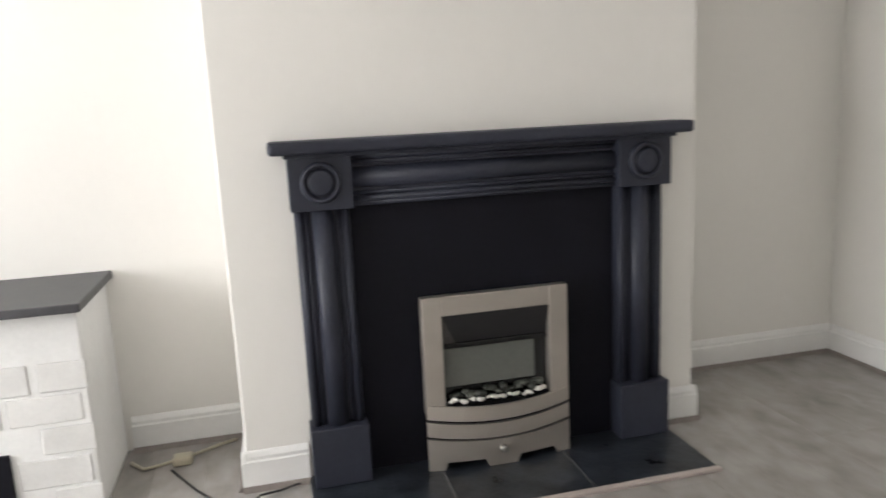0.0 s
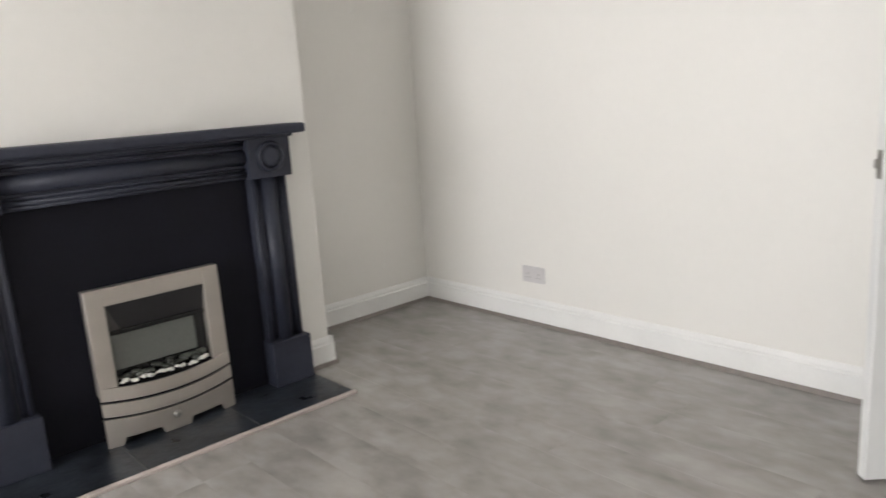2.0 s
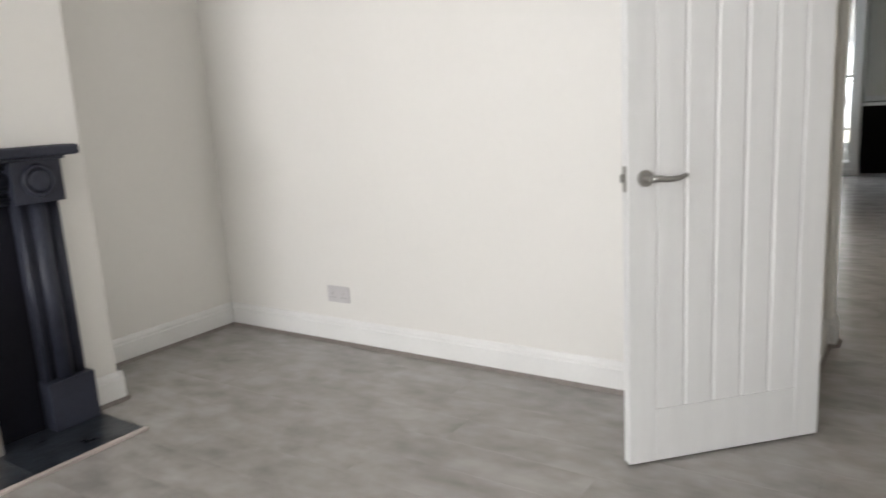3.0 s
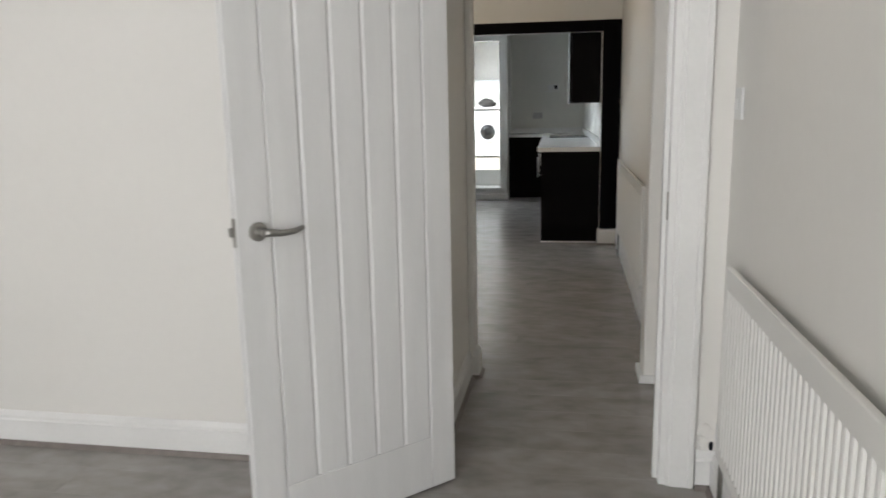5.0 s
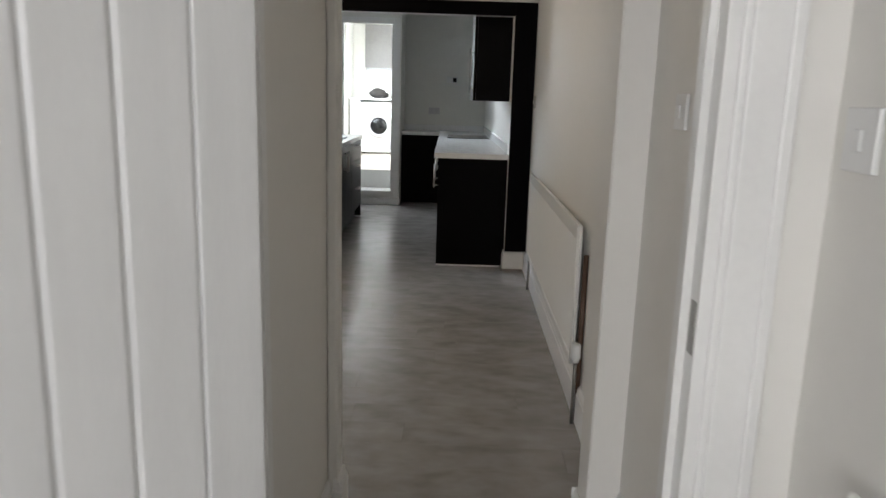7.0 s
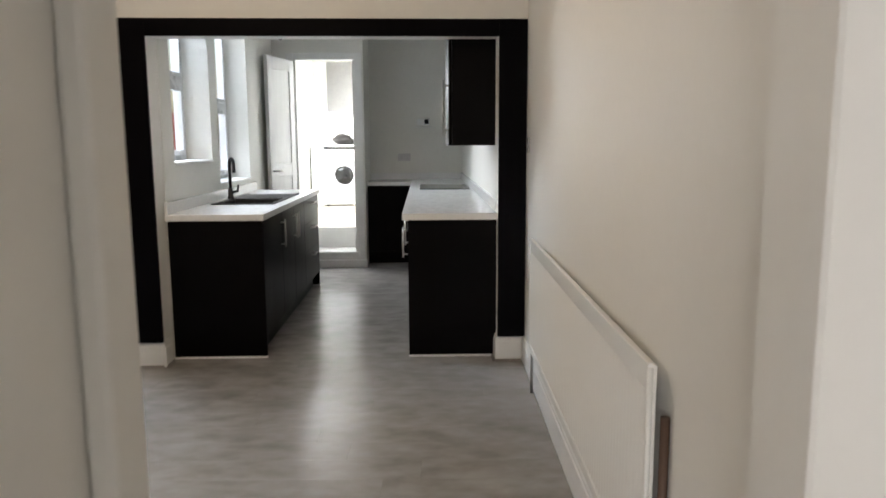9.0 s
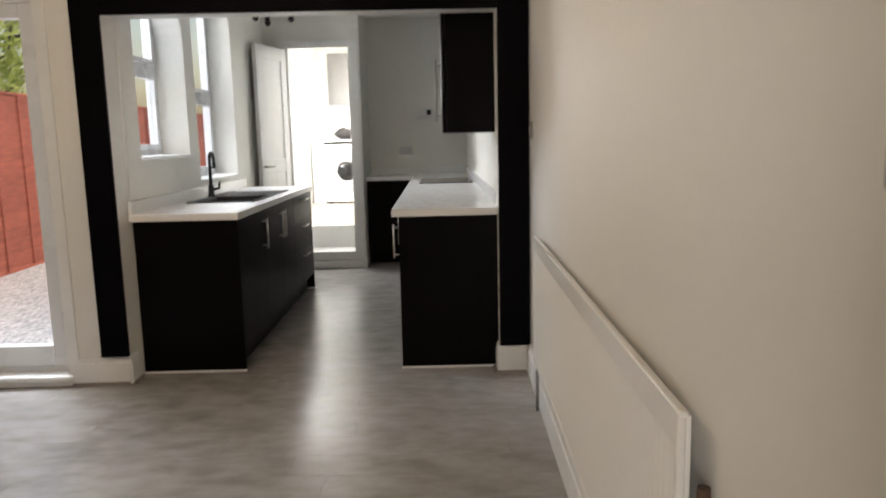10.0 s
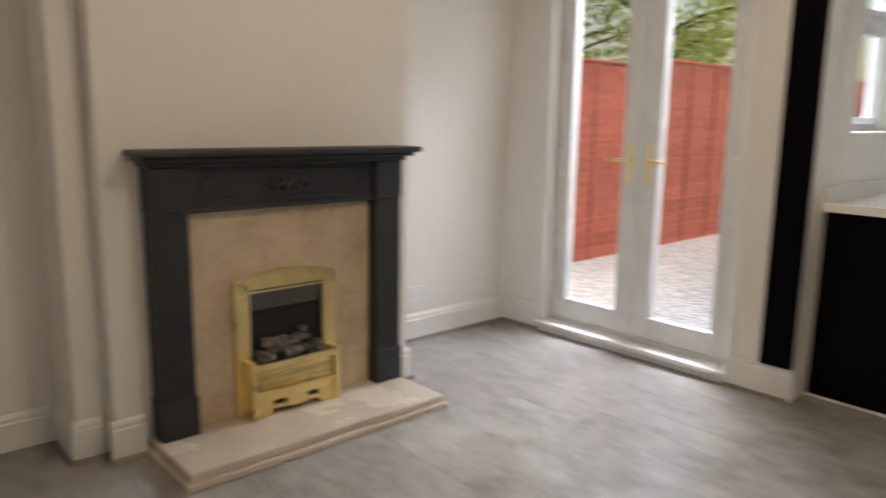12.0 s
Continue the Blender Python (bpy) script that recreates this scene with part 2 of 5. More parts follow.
# ---- mesh helpers ----
def bx(bm, x0, y0, z0, x1, y1, z1, bevel=0.0, seg=2, m=None):
    """A block between two corners, with rounded edges."""
    x0, x1, y0, y1, z0, z1 = min(x0, x1), max(x0, x1), min(y0, y1), max(y0, y1), min(z0, z1), max(z0, z1)
    c = [(x0, y0, z0), (x1, y0, z0), (x1, y1, z0), (x0, y1, z0), (x0, y0, z1), (x1, y0, z1), (x1, y1, z1), (x0, y1, z1)]
    vs = [bm.verts.new((m @ Vector(p)) if m else p) for p in c]
    fs = [bm.faces.new([vs[i] for i in f]) for f in ((0, 3, 2, 1), (4, 5, 6, 7), (0, 1, 5, 4), (1, 2, 6, 5), (2, 3, 7, 6), (3, 0, 4, 7))]
    if bevel:
        edges = list({e for f in fs for e in f.edges})
        bmesh.ops.bevel(bm, geom=edges, offset=bevel, segments=seg, affect="EDGES", profile=0.5)
    return bm


def block(*a, bevel=0.0, seg=2, m=None):
    return bx(bmesh.new(), *a, bevel=bevel, seg=seg, m=m)


def prism(bm, pts, depth, m):
    """An outline in the local x-z plane, swept along local y from 0 to depth, then posed by m."""
    a = [bm.verts.new(m @ Vector((x, 0, z))) for x, z in pts]
    b = [bm.verts.new(m @ Vector((x, depth, z))) for x, z in pts]
    n = len(pts)
    bm.faces.new(a)
    bm.faces.new(b[::-1])
    for i in range(n):
        bm.faces.new((a[i], b[i], b[(i + 1) % n], a[(i + 1) % n]))
    bmesh.ops.recalc_face_normals(bm, faces=bm.faces)
    return bm


def tube(bm, pts, r, sides=10, closed=False):
    """A round bar along a line of points."""
    pts = [Vector(p) for p in pts]
    rings = []
    for i, p in enumerate(pts):
        d = (pts[min(i + 1, len(pts) - 1)] - pts[max(i - 1, 0)]).normalized()
        u = d.orthogonal().normalized() if not rings else (ref - d * ref.dot(d)).normalized()
        ref = u
        w = d.cross(u)
        rr = r[i] if isinstance(r, (list, tuple)) else r
        rings.append([bm.verts.new(p + rr * (math.cos(2 * math.pi * k / sides) * u + math.sin(2 * math.pi * k / sides) * w)) for k in range(sides)])
    for a, b in zip(rings, rings[1:]):
        for k in range(sides):
            f = bm.faces.new((a[k], a[(k + 1) % sides], b[(k + 1) % sides], b[k]))
            f.smooth = True
    bm.faces.new(rings[0][::-1])
    bm.faces.new(rings[-1])
    return bm


def lathe(bm, prof, m, sides=28):
    """A turned shape: (radius, height) pairs round local z, posed by m."""
    rings = [[bm.verts.new(m @ Vector((r * math.cos(2 * math.pi * k / sides), r * math.sin(2 * math.pi * k / sides), h))) for k in range(sides)] for r, h in prof]
    for a, b in zip(rings, rings[1:]):
        for k in range(sides):
            f = bm.faces.new((a[k], a[(k + 1) % sides], b[(k + 1) % sides], b[k]))
            f.smooth = True
    bm.faces.new(rings[0][::-1])
    bm.faces.new(rings[-1])
    bmesh.ops.recalc_face_normals(bm, faces=bm.faces)
    return bm


def stone(bm, c, r, seed, squash=0.7):
    """A rough lump."""
    rng = random.Random(seed)
    res = bmesh.ops.create_icosphere(bm, subdivisions=2, radius=1.0)
    s = Vector((r * rng.uniform(0.8, 1.25), r * rng.uniform(0.8, 1.2), r * squash * rng.uniform(0.8, 1.2)))
    turn = Matrix.Rotation(rng.uniform(0, 3), 3, "Z")
    for v in res["verts"]:
        k = 1 + 0.28 * noise.noise(v.co * 1.6 + Vector((seed * 1.7, seed * 0.9, 3)))
        v.co = turn @ Vector((v.co.x * s.x * k, v.co.y * s.y * k, v.co.z * s.z * k)) + Vector(c)
    for f in bm.faces:
        f.smooth = True
    return bm


def mesh_from(name, bm, material):
    me = bpy.data.meshes.new(name)
    bm.to_mesh(me)
    bm.free()
    me.materials.append(material)
    return me


def part(name, bm, material, parent=None, label="", m=None):
    """Links a bmesh as one mesh object under a thing or a part."""
    ob = new(name, mesh_from(name, bm, material))
    if parent is not None:
        ob.parent = parent
    if m is not None:
        ob.matrix_local = m
    if label:
        tagged(ob, label=label)
    return ob


def thing(name, label, category, m=None, group="", kind=""):
    e = new(name)
    e.empty_display_size = 0.1
    if m is not None:
        e.matrix_world = m
    return tagged(e, label, category, group, kind)


def setting(name, bm, material, label="", category="", m=None):
    ob = new(name, mesh_from(name, bm, material))
    if m is not None:
        ob.matrix_world = m
    return tagged(ob, label, category, kind="structure")


CEIL_Z = 2.50
WT = 0.12
# ---- the structure: front room and lobby ----
X_F, X_D, Y_R, Y_A = -2.45, 3.60, 0.42, 4.44      # window wall, door wall, party wall, alcove wall of the front room
DOOR_Y0, DOOR_Y1, DOOR_H = 0.575, 1.365, 2.02


def wall_with_holes(axis, at, thick, a0, a1, z0, z1, holes):
    """A wall along y (axis 'x': faces at x=at and at+thick) or along x, with rectangular openings (a, b, z_low, z_high) cut through."""
    bm = bmesh.new()

    def put(a, b, lo, hi):
        if b - a > 1e-4 and hi - lo > 1e-4:
            if axis == "x":
                bx(bm, at, a, lo, at + thick, b, hi)
            else:
                bx(bm, a, at, lo, b, at + thick, hi)
    cur = a0
    for a, b, lo, hi in sorted(holes):
        put(cur, a, z0, z1)
        put(a, b, z0, lo)
        put(a, b, hi, z1)
        cur = b
    put(cur, a1, z0, z1)
    return bm


setting("wall_front", wall_with_holes("x", X_F - 0.3, 0.3, Y_R - 0.2, 4.64, 0, CEIL_Z, [(0.85, 4.05, 0.60, 2.30)]), WALL, "cream painted plaster front wall with a window", "wall")
setting("wall_party_front", block(X_F, Y_R - 0.2, 0, X_D + WT, Y_R, CEIL_Z), WALL, "cream painted party wall of the front room", "wall")
setting("wall_alcoves_front", block(X_F, Y_A, 0, X_D + WT, Y_A + 0.2, CEIL_Z), WALL, "cream painted alcove wall beside the chimney breast", "wall")
setting("wall_door", wall_with_holes("x", X_D, WT, Y_R, Y_A, 0, CEIL_Z, [(DOOR_Y0, DOOR_Y1, 0, DOOR_H)]), WALL, "cream painted wall with the doorway to the lobby", "wall")
CB_X0, CB_X1, CB_Y = 0.893, 2.565, 3.985
setting("wall_chimney_breast_front", block(CB_X0, CB_Y, 0, CB_X1, Y_A, CEIL_Z, bevel=0.008), WALL, "cream painted chimney breast standing into the front room", "wall")
setting("ceiling_front", block(X_F - 0.3, Y_R - 0.2, CEIL_Z, X_D + WT, Y_A + 0.2, CEIL_Z + 0.1), CEIL, "plain white ceiling", "ceiling")

# lobby
DIN_Y = 0.47
LOB_L, LOB_R, NIB_X, NIB_L = 1.385, 0.465, 4.545, 1.352
setting("wall_lobby_side", block(X_D + WT, LOB_L, 0, 4.70, LOB_L + 0.9, CEIL_Z, bevel=0.012), WALL, "cream painted stair wall beside the lobby", "wall")
setting("wall_lobby_nib", block(4.53, NIB_L, 0, 4.61, LOB_L, CEIL_Z, bevel=0.008), WALL, "narrow cream plaster nib at the end of the lobby", "wall")
setting("wall_lobby_party", block(X_D + WT, Y_R - 0.2, 0, NIB_X, LOB_R, CEIL_Z), WALL, "cream painted party wall of the lobby", "wall")
pier = bmesh.new()
prism(pier, [(NIB_X, Y_R - 0.2), (NIB_X, 0.560), (NIB_X + 0.006, 0.566), (4.702, 0.566), (4.710, 0.560), (4.710, DIN_Y), (4.86, DIN_Y), (4.86, Y_R - 0.2)], CEIL_Z, Matrix(((1, 0, 0, 0), (0, 0, 1, 0), (0, 1, 0, 0), (0, 0, 0, 1))))
setting("wall_lobby_pier", pier, WALL, "cream painted pier between lobby and dining room", "wall")
setting("ceiling_lobby", block(X_D + WT, Y_R - 0.2, CEIL_Z, 4.70, LOB_L + 0.9, CEIL_Z + 0.1), CEIL, "plain white ceiling", "ceiling")

# ---- the structure: dining room, in the rear rooms' own axes ----
U_E, V_ALC, V_BR = 0.12, 3.967, 3.505     # end wall, alcove wall and chimney breast
BR_U0, BR_U1 = -2.40, -1.037
setting("wall_party_dining", block(4.86, DIN_Y - 0.2, 0, 8.10, DIN_Y, CEIL_Z), WALL, "cream painted party wall of the dining room", "wall")
setting("wall_dining_back", block(4.58, LOB_L + 0.9, 0, 4.70, 4.55, CEIL_Z), WALL, "cream painted back wall of the dining room", "wall")
FD_V0, FD_V1, FD_Z0, FD_Z1 = 2.485, 3.63, 0.06, 2.08
OP_V0, OP_V1, OP_Z = 0.13, 2.155, 1.955
setting("wall_end_dining", wall_with_holes("x", U_E, 0.20, -0.06, V_ALC, 0, CEIL_Z, [(OP_V0, OP_V1, 0, OP_Z), (FD_V0, FD_V1, FD_Z0, FD_Z1)]), WALL, "cream painted end wall with kitchen opening and garden doors", "wall", REAR)
setting("wall_alcove_dining", block(BR_U1 - 0.3, V_ALC, 0, U_E + 0.20, V_ALC + 0.2, CEIL_Z), WALL, "cream painted alcove wall beside the garden doors", "wall", REAR)
setting("wall_chimney_breast_dining", block(BR_U0, V_BR, 0, BR_U1, V_ALC + 0.2, CEIL_Z, bevel=0.01), WALL, "cream painted chimney breast of the dining room", "wall", REAR)
setting("wall_boxing_dining", block(-2.51, 3.585, 0, BR_U0, V_ALC, CEIL_Z, bevel=0.01), WALL, "cream painted boxing beside the chimney breast", "wall", REAR)
setting("wall_alcove_dining_far", block(-3.4, 3.815, 0, -2.51, V_ALC, CEIL_Z), WALL, "cream painted wall of the deep dining room alcove", "wall", REAR)
setting("ceiling_dining", block(4.70, DIN_Y - 0.2, CEIL_Z, 8.05, 4.9, CEIL_Z + 0.1), CEIL, "plain white ceiling", "ceiling")

# ---- kitchen and utility ----
K_L, K_R, K_DOOR, K_BACK, K_CEIL = 2.15, 0.112, 3.81, 4.68, 2.60
KW1 = (0.487, 1.367, 1.205, 2.20)
REV = 0.19
KW2 = (1.57, 2.60, 1.02, 2.42)
setting("wall_kitchen_window", wall_with_holes("y", K_L, 0.25, U_E + 0.16, K_DOOR + 0.1, 0, 2.7, [KW1, KW2]), WALL_K, "white painted kitchen wall with two deep windows", "wall", KIT)
setting("wall_kitchen_party", block(U_E + 0.16, K_R - 0.2, 0, K_BACK + 0.1, K_R, 2.8), WALL_K, "white painted kitchen party wall", "wall", KIT)
UD_V0, UD_V1, UD_Z0, UD_Z1 = 1.29, 1.93, 0.17, 2.20
setting("wall_kitchen_door", wall_with_holes("x", K_DOOR, 0.10, 1.20, K_L, 0, 2.8, [(UD_V0, UD_V1, UD_Z0, UD_Z1)]), WALL_K, "white painted wall with the utility doorway", "wall", KIT)
setting("wall_kitchen_return", block(K_DOOR + 0.10, 1.20, 0, K_BACK + 0.1, 1.26, 2.8), WALL_K, "white painted return wall beside the utility doorway", "wall", KIT)
setting("wall_kitchen_back", block(K_BACK, K_R, 0, K_BACK + 0.1, 1.20, 2.8), WALL_K, "white painted back wall of the kitchen", "wall", KIT)
setting("ceiling_kitchen", block(U_E + 0.16, K_R - 0.2, K_CEIL, K_BACK + 0.1, K_L + 0.3, K_CEIL + 0.1), CEIL, "plain white kitchen ceiling", "ceiling", KIT)
# utility
UT_U1 = 7.75
setting("wall_utility_side", wall_with_holes("y", K_L + 0.12, 0.2, K_DOOR + 0.1, UT_U1, 0, 2.8, [(4.5, 6.9, 1.20, 2.45)]), WALL_K, "white painted utility wall with a wide window", "wall", KIT)
setting("wall_utility_inner", block(K_BACK + 0.1, 0.85, 0, UT_U1, 1.0, 2.8), WALL_K, "white painted inner wall of the utility room", "wall", KIT)
setting("wall_utility_inner_end", block(K_BACK + 0.1, 1.0, 0, K_BACK + 0.16, 1.26, 2.8), WALL_K, "white painted short wall of the utility room", "wall", KIT)
setting("wall_utility_end", wall_with_holes("x", UT_U1, 0.2, 0.85, K_L + 0.32, 0, 2.8, [(1.50, 2.05, 1.75, 2.50)]), WALL_K, "white painted end wall of the utility room", "wall", KIT)
setting("ceiling_utility", block(K_DOOR + 0.1, 0.85, 2.72, UT_U1 + 0.2, K_L + 0.32, 2.82), CEIL, "plain white utility ceiling", "ceiling", KIT)
setting("floor_utility", block(K_DOOR + 0.36, 1.0, 0.0, UT_U1, K_L + 0.12, 0.40), UFLOOR, "pale beige vinyl utility floor", "floor", KIT)
sill_bm = block(K_DOOR - 0.02, UD_V0 - 0.02, 0.13, K_DOOR + 0.34, UD_V1, 0.172, bevel=0.006)
bx(sill_bm, K_DOOR + 0.34, 1.02, 0.0, K_DOOR + 0.3595, K_L + 0.11, 0.402, bevel=0.004)
bx(sill_bm, K_DOOR - 0.006, UD_V0, 0.07, K_DOOR + 0.02, UD_V1, 0.13)
bx(sill_bm, K_DOOR - 0.05, 1.19, 0.0, K_DOOR, UD_V1 + 0.05, 0.085, bevel=0.006)
setting("step_utility", sill_bm, GLOSS, "white painted step up to the utility room", "step", KIT)

# ---- skirtings, frames and trim ----
SK_H = 0.135


def skirting(name, runs, m=None, h=SK_H, t=0.018):
    """Moulded skirting along wall runs: (x0, y0, x1, y1, side), set out on the side given by (nx, ny)."""
    bm = bmesh.new()
    for x0, y0, x1, y1, nx, ny in runs:
        d = Vector((x1 - x0, y1 - y0, 0))
        ln = d.length
        d.normalize()
        x0, y0, ln = x0 + d.x * 0.0015, y0 + d.y * 0.0015, ln - 0.003
        nn = Vector((nx, ny, 0))
        base = Vector((x0, y0, 0))
        prof = [(0, 0.004), (t, 0.004), (t, h - 0.035), (t * 0.75, h - 0.030), (t * 0.75, h - 0.018), (t * 0.45, h - 0.006), (0.004, h), (0, h)]
        a = [bm.verts.new(base + nn * p + Vector((0, 0, z))) for p, z in prof]
        b = [bm.verts.new(base + d * ln + nn * p + Vector((0, 0, z))) for p, z in prof]
        k = len(prof)
        bm.faces.new(a)
        bm.faces.new(b[::-1])
        for i in range(k):
            bm.faces.new((a[i], b[i], b[(i + 1) % k], a[(i + 1) % k]))
    bmesh.ops.recalc_face_normals(bm, faces=bm.faces)
    return setting(name, bm, GLOSS, "white gloss moulded skirting board", "skirting", m)


def beading(name, runs, m=None):
    """The narrow grey scotia strip at the foot of the skirting."""
    bm = bmesh.new()
    for x0, y0, x1, y1, nx, ny in runs:
        o = Vector((nx, ny, 0)) * 0.0185
        p, q = Vector((x0, y0, 0)) + o, Vector((x1, y1, 0)) + o
        n2 = Vector((nx, ny, 0)) * 0.016
        v = [bm.verts.new(c) for c in (p, q, q + n2, p + n2)]
        w = [bm.verts.new(c + Vector((0, 0, 0.016)) - (n2 * 0.6 if i > 1 else Vector())) for i, c in enumerate((p, q, q + n2, p + n2))]
        for i in range(4):
            bm.faces.new((v[i], v[(i + 1) % 4], w[(i + 1) % 4], w[i]))
        bm.faces.new(w)
    bmesh.ops.recalc_face_normals(bm, faces=bm.faces)
    return setting(name, bm, BEAD, "grey wood-effect floor beading", "trim", m)


BEAD = mat("grey_floor_beading", (0.22, 0.19, 0.175), 0.45, var=0.1, scale=8, stretch=(3, 3, 1))
T = 0.018
front_runs = [
    (CB_X1, Y_A, X_D, Y_A, 0, -1), (X_D, Y_A - T, X_D, DOOR_Y1 + 0.088, -1, 0), (X_D, DOOR_Y0 - 0.088, X_D, Y_R, -1, 0),
    (X_F, Y_R, X_D - T, Y_R, 0, 1), (CB_X1, CB_Y - T, CB_X1, Y_A - T, 1, 0), (2.42, CB_Y, CB_X1 + T, CB_Y, 0, -1),
    (CB_X0 - T, CB_Y, 1.10, CB_Y, 0, -1), (CB_X0, CB_Y - T, CB_X0, Y_A - T, -1, 0), (0.46, Y_A, CB_X0, Y_A, 0, -1)]
skirting("baseboard_front", front_runs)
beading("trim_beading_front", front_runs)
lobby_runs = [(X_D + WT, LOB_L, 4.53, LOB_L, 0, -1), (4.53, NIB_L - T, 4.53, LOB_L - T, -1, 0), (4.53 - T, NIB_L, 4.61 + T, NIB_L, 0, -1), (X_D + WT, LOB_R, NIB_X - T, LOB_R, 0, 1), (4.61, LOB_L, 4.70, LOB_L, 0, -1)]
skirting("baseboard_lobby", lobby_runs)
beading("trim_beading_lobby", lobby_runs)
skirting("baseboard_pier", [(NIB_X, LOB_R, NIB_X, 0.566 + T, -1, 0), (NIB_X - T, 0.566, 4.710, 0.566, 0, 1), (4.710, DIN_Y, 4.710, 0.566 + T, 1, 0)], h=0.04)
skirting("baseboard_dining_party", [(4.73, DIN_Y, 8.07, DIN_Y, 0, 1), (4.70, LOB_L - T, 4.70, 4.2, 1, 0)], h=0.165)
rear_runs = [(U_E, OP_V1, U_E, FD_V0 - 0.02, -1, 0), (U_E - T, OP_V1, U_E + 0.10, OP_V1, 0, -1), (U_E, FD_V1 + 0.02, U_E, V_ALC, -1, 0), (BR_U1, V_ALC, U_E - T, V_ALC, 0, -1), (BR_U1, V_BR - T, BR_U1, V_ALC - T, 1, 0),
             (U_E, -0.01, U_E, OP_V0 + T, -1, 0), (U_E - T, OP_V0, U_E + 0.10, OP_V0, 0, 1), (BR_U0 - T, V_BR, -2.29, V_BR, 0, -1), (-2.51 - T, 3.585, BR_U0 - T, 3.585, 0, -1), (-2.51, 3.585 - T, -2.51, 3.815 - T, -1, 0), (-3.1, 3.815, -2.51, 3.815, 0, -1), (BR_U1 - 0.06, V_BR, BR_U1 + T, V_BR, 0, -1)]
skirting("baseboard_dining", rear_runs, REAR, h=0.155)
beading("trim_beading_dining", rear_runs, REAR)

# black-painted frame round the kitchen opening
kf = bmesh.new()
bx(kf, U_E - 0.025, OP_V1 - 0.004, 0.157, U_E, 2.298, 2.040, bevel=0.003)
bx(kf, U_E - 0.025, -0.03, 0.157, U_E, OP_V0 + 0.004, 2.040, bevel=0.003)
bx(kf, U_E - 0.026, OP_V0 + 0.004, OP_Z - 0.012, U_E, OP_V1 - 0.004, 2.0395, bevel=0.003)
setting("trim_kitchen_opening", kf, FRAMEP, "black painted flat boards framing the kitchen opening", "door frame", REAR)

# door frame of the front room
df = thing("door_frame", "white gloss door lining and moulded architrave", "door frame", kind="structure")
lin = block(X_D - 0.004, DOOR_Y0, 0, X_D + WT + 0.004, DOOR_Y0 + 0.028, DOOR_H - 0.028, bevel=0.002)
bx(lin, X_D - 0.004, DOOR_Y1 - 0.028, 0, X_D + WT + 0.004, DOOR_Y1, DOOR_H - 0.028, bevel=0.002)
bx(lin, X_D - 0.004, DOOR_Y0, DOOR_H - 0.028, X_D + WT + 0.004, DOOR_Y1, DOOR_H, bevel=0.002)
part("lining", lin, GLOSS, df)
stp = block(X_D + 0.042, DOOR_Y0 + 0.028, 0, X_D + 0.075, DOOR_Y0 + 0.042, DOOR_H - 0.03)
bx(stp, X_D + 0.042, DOOR_Y1 - 0.042, 0, X_D + 0.075, DOOR_Y1 - 0.028, DOOR_H - 0.03)
bx(stp, X_D + 0.042, DOOR_Y0 + 0.042, DOOR_H - 0.044, X_D + 0.075, DOOR_Y1 - 0.042, DOOR_H - 0.028)
part("door_stop", stp, GLOSS, df)


def architrave(bm, x, sx, y0, y1, h, w=0.09):
    """Stepped moulding round a doorway on the wall face x, standing out along sx."""
    for off, ww, tt in ((0.0, w, 0.012), (0.012, w - 0.030, 0.018), (w - 0.020, 0.020, 0.022)):
        bx(bm, x, y0 - off - ww + 0.006, 0, x + sx * tt, y0 - off + 0.006, h + off, bevel=0.003)
        bx(bm, x, y1 + off - 0.006, 0, x + sx * tt, y1 + off + ww - 0.006, h + off, bevel=0.003)
        bx(bm, x, y0 - off - ww + 0.006, h + off, x + sx * (tt + 0.0006), y1 + off + ww - 0.006, h + off + ww, bevel=0.003)
    return bm


part("architrave", architrave(bmesh.new(), X_D, -1, DOOR_Y0, DOOR_Y1, DOOR_H), GLOSS, df)
part("architrave", architrave(bmesh.new(), X_D + WT, 1, DOOR_Y0, DOOR_Y1, DOOR_H), GLOSS, df)
part("strike_plate", block(X_D + 0.002, DOOR_Y0 + 0.028, 0.915, X_D + 0.026, DOOR_Y0 + 0.031, 1.005, bevel=0.001), CHROME, df, "satin nickel strike plate")
# ---- the white ledged door, standing open ----
DW, DT, DH = 0.716, 0.038, 1.985
dm = Matrix.Translation((3.552, 1.322, 0.009)) @ Matrix.Rotation(radians(136.3), 4, "Z")
door = thing("door_1", "white painted cottage door with vertical grooves, standing open", "door", dm, kind="structure")
st, br, tr = 0.096, 0.185, 0.115
leaf = bmesh.new()
bx(leaf, 0, 0, 0, st, DT, DH, bevel=0.003)
bx(leaf, DW - st, 0, 0, DW, DT, DH, bevel=0.003)
bx(leaf, st, 0.0005, 0, DW - st, DT - 0.0005, br, bevel=0.003)
bx(leaf, st, 0.0005, DH - tr, DW - st, DT - 0.0005, DH, bevel=0.003)
part("door_frame", leaf, DOORP, door)
bw = (DW - 2 * st) / 5
for i in range(5):
    a0, a1, g, y0, y1 = st + i * bw + 0.0003, st + (i + 1) * bw - 0.0003, 0.008, 0.0025, DT - 0.0025
    outline = [(a0, y0 + 0.005), (a0 + g, y0), (a1 - g, y0), (a1, y0 + 0.005), (a1, y1 - 0.005), (a1 - g, y1), (a0 + g, y1), (a0, y1 - 0.005)]
    b = prism(bmesh.new(), outline, DH - tr - br, Matrix(((1, 0, 0, 0), (0, 0, 1, 0), (0, 1, 0, br), (0, 0, 0, 1))))
    part("plank", b, DOORP, door)
part("groove_backing", block(st, 0.012, br, DW - st, DT - 0.012, DH - tr), DOORP, door)


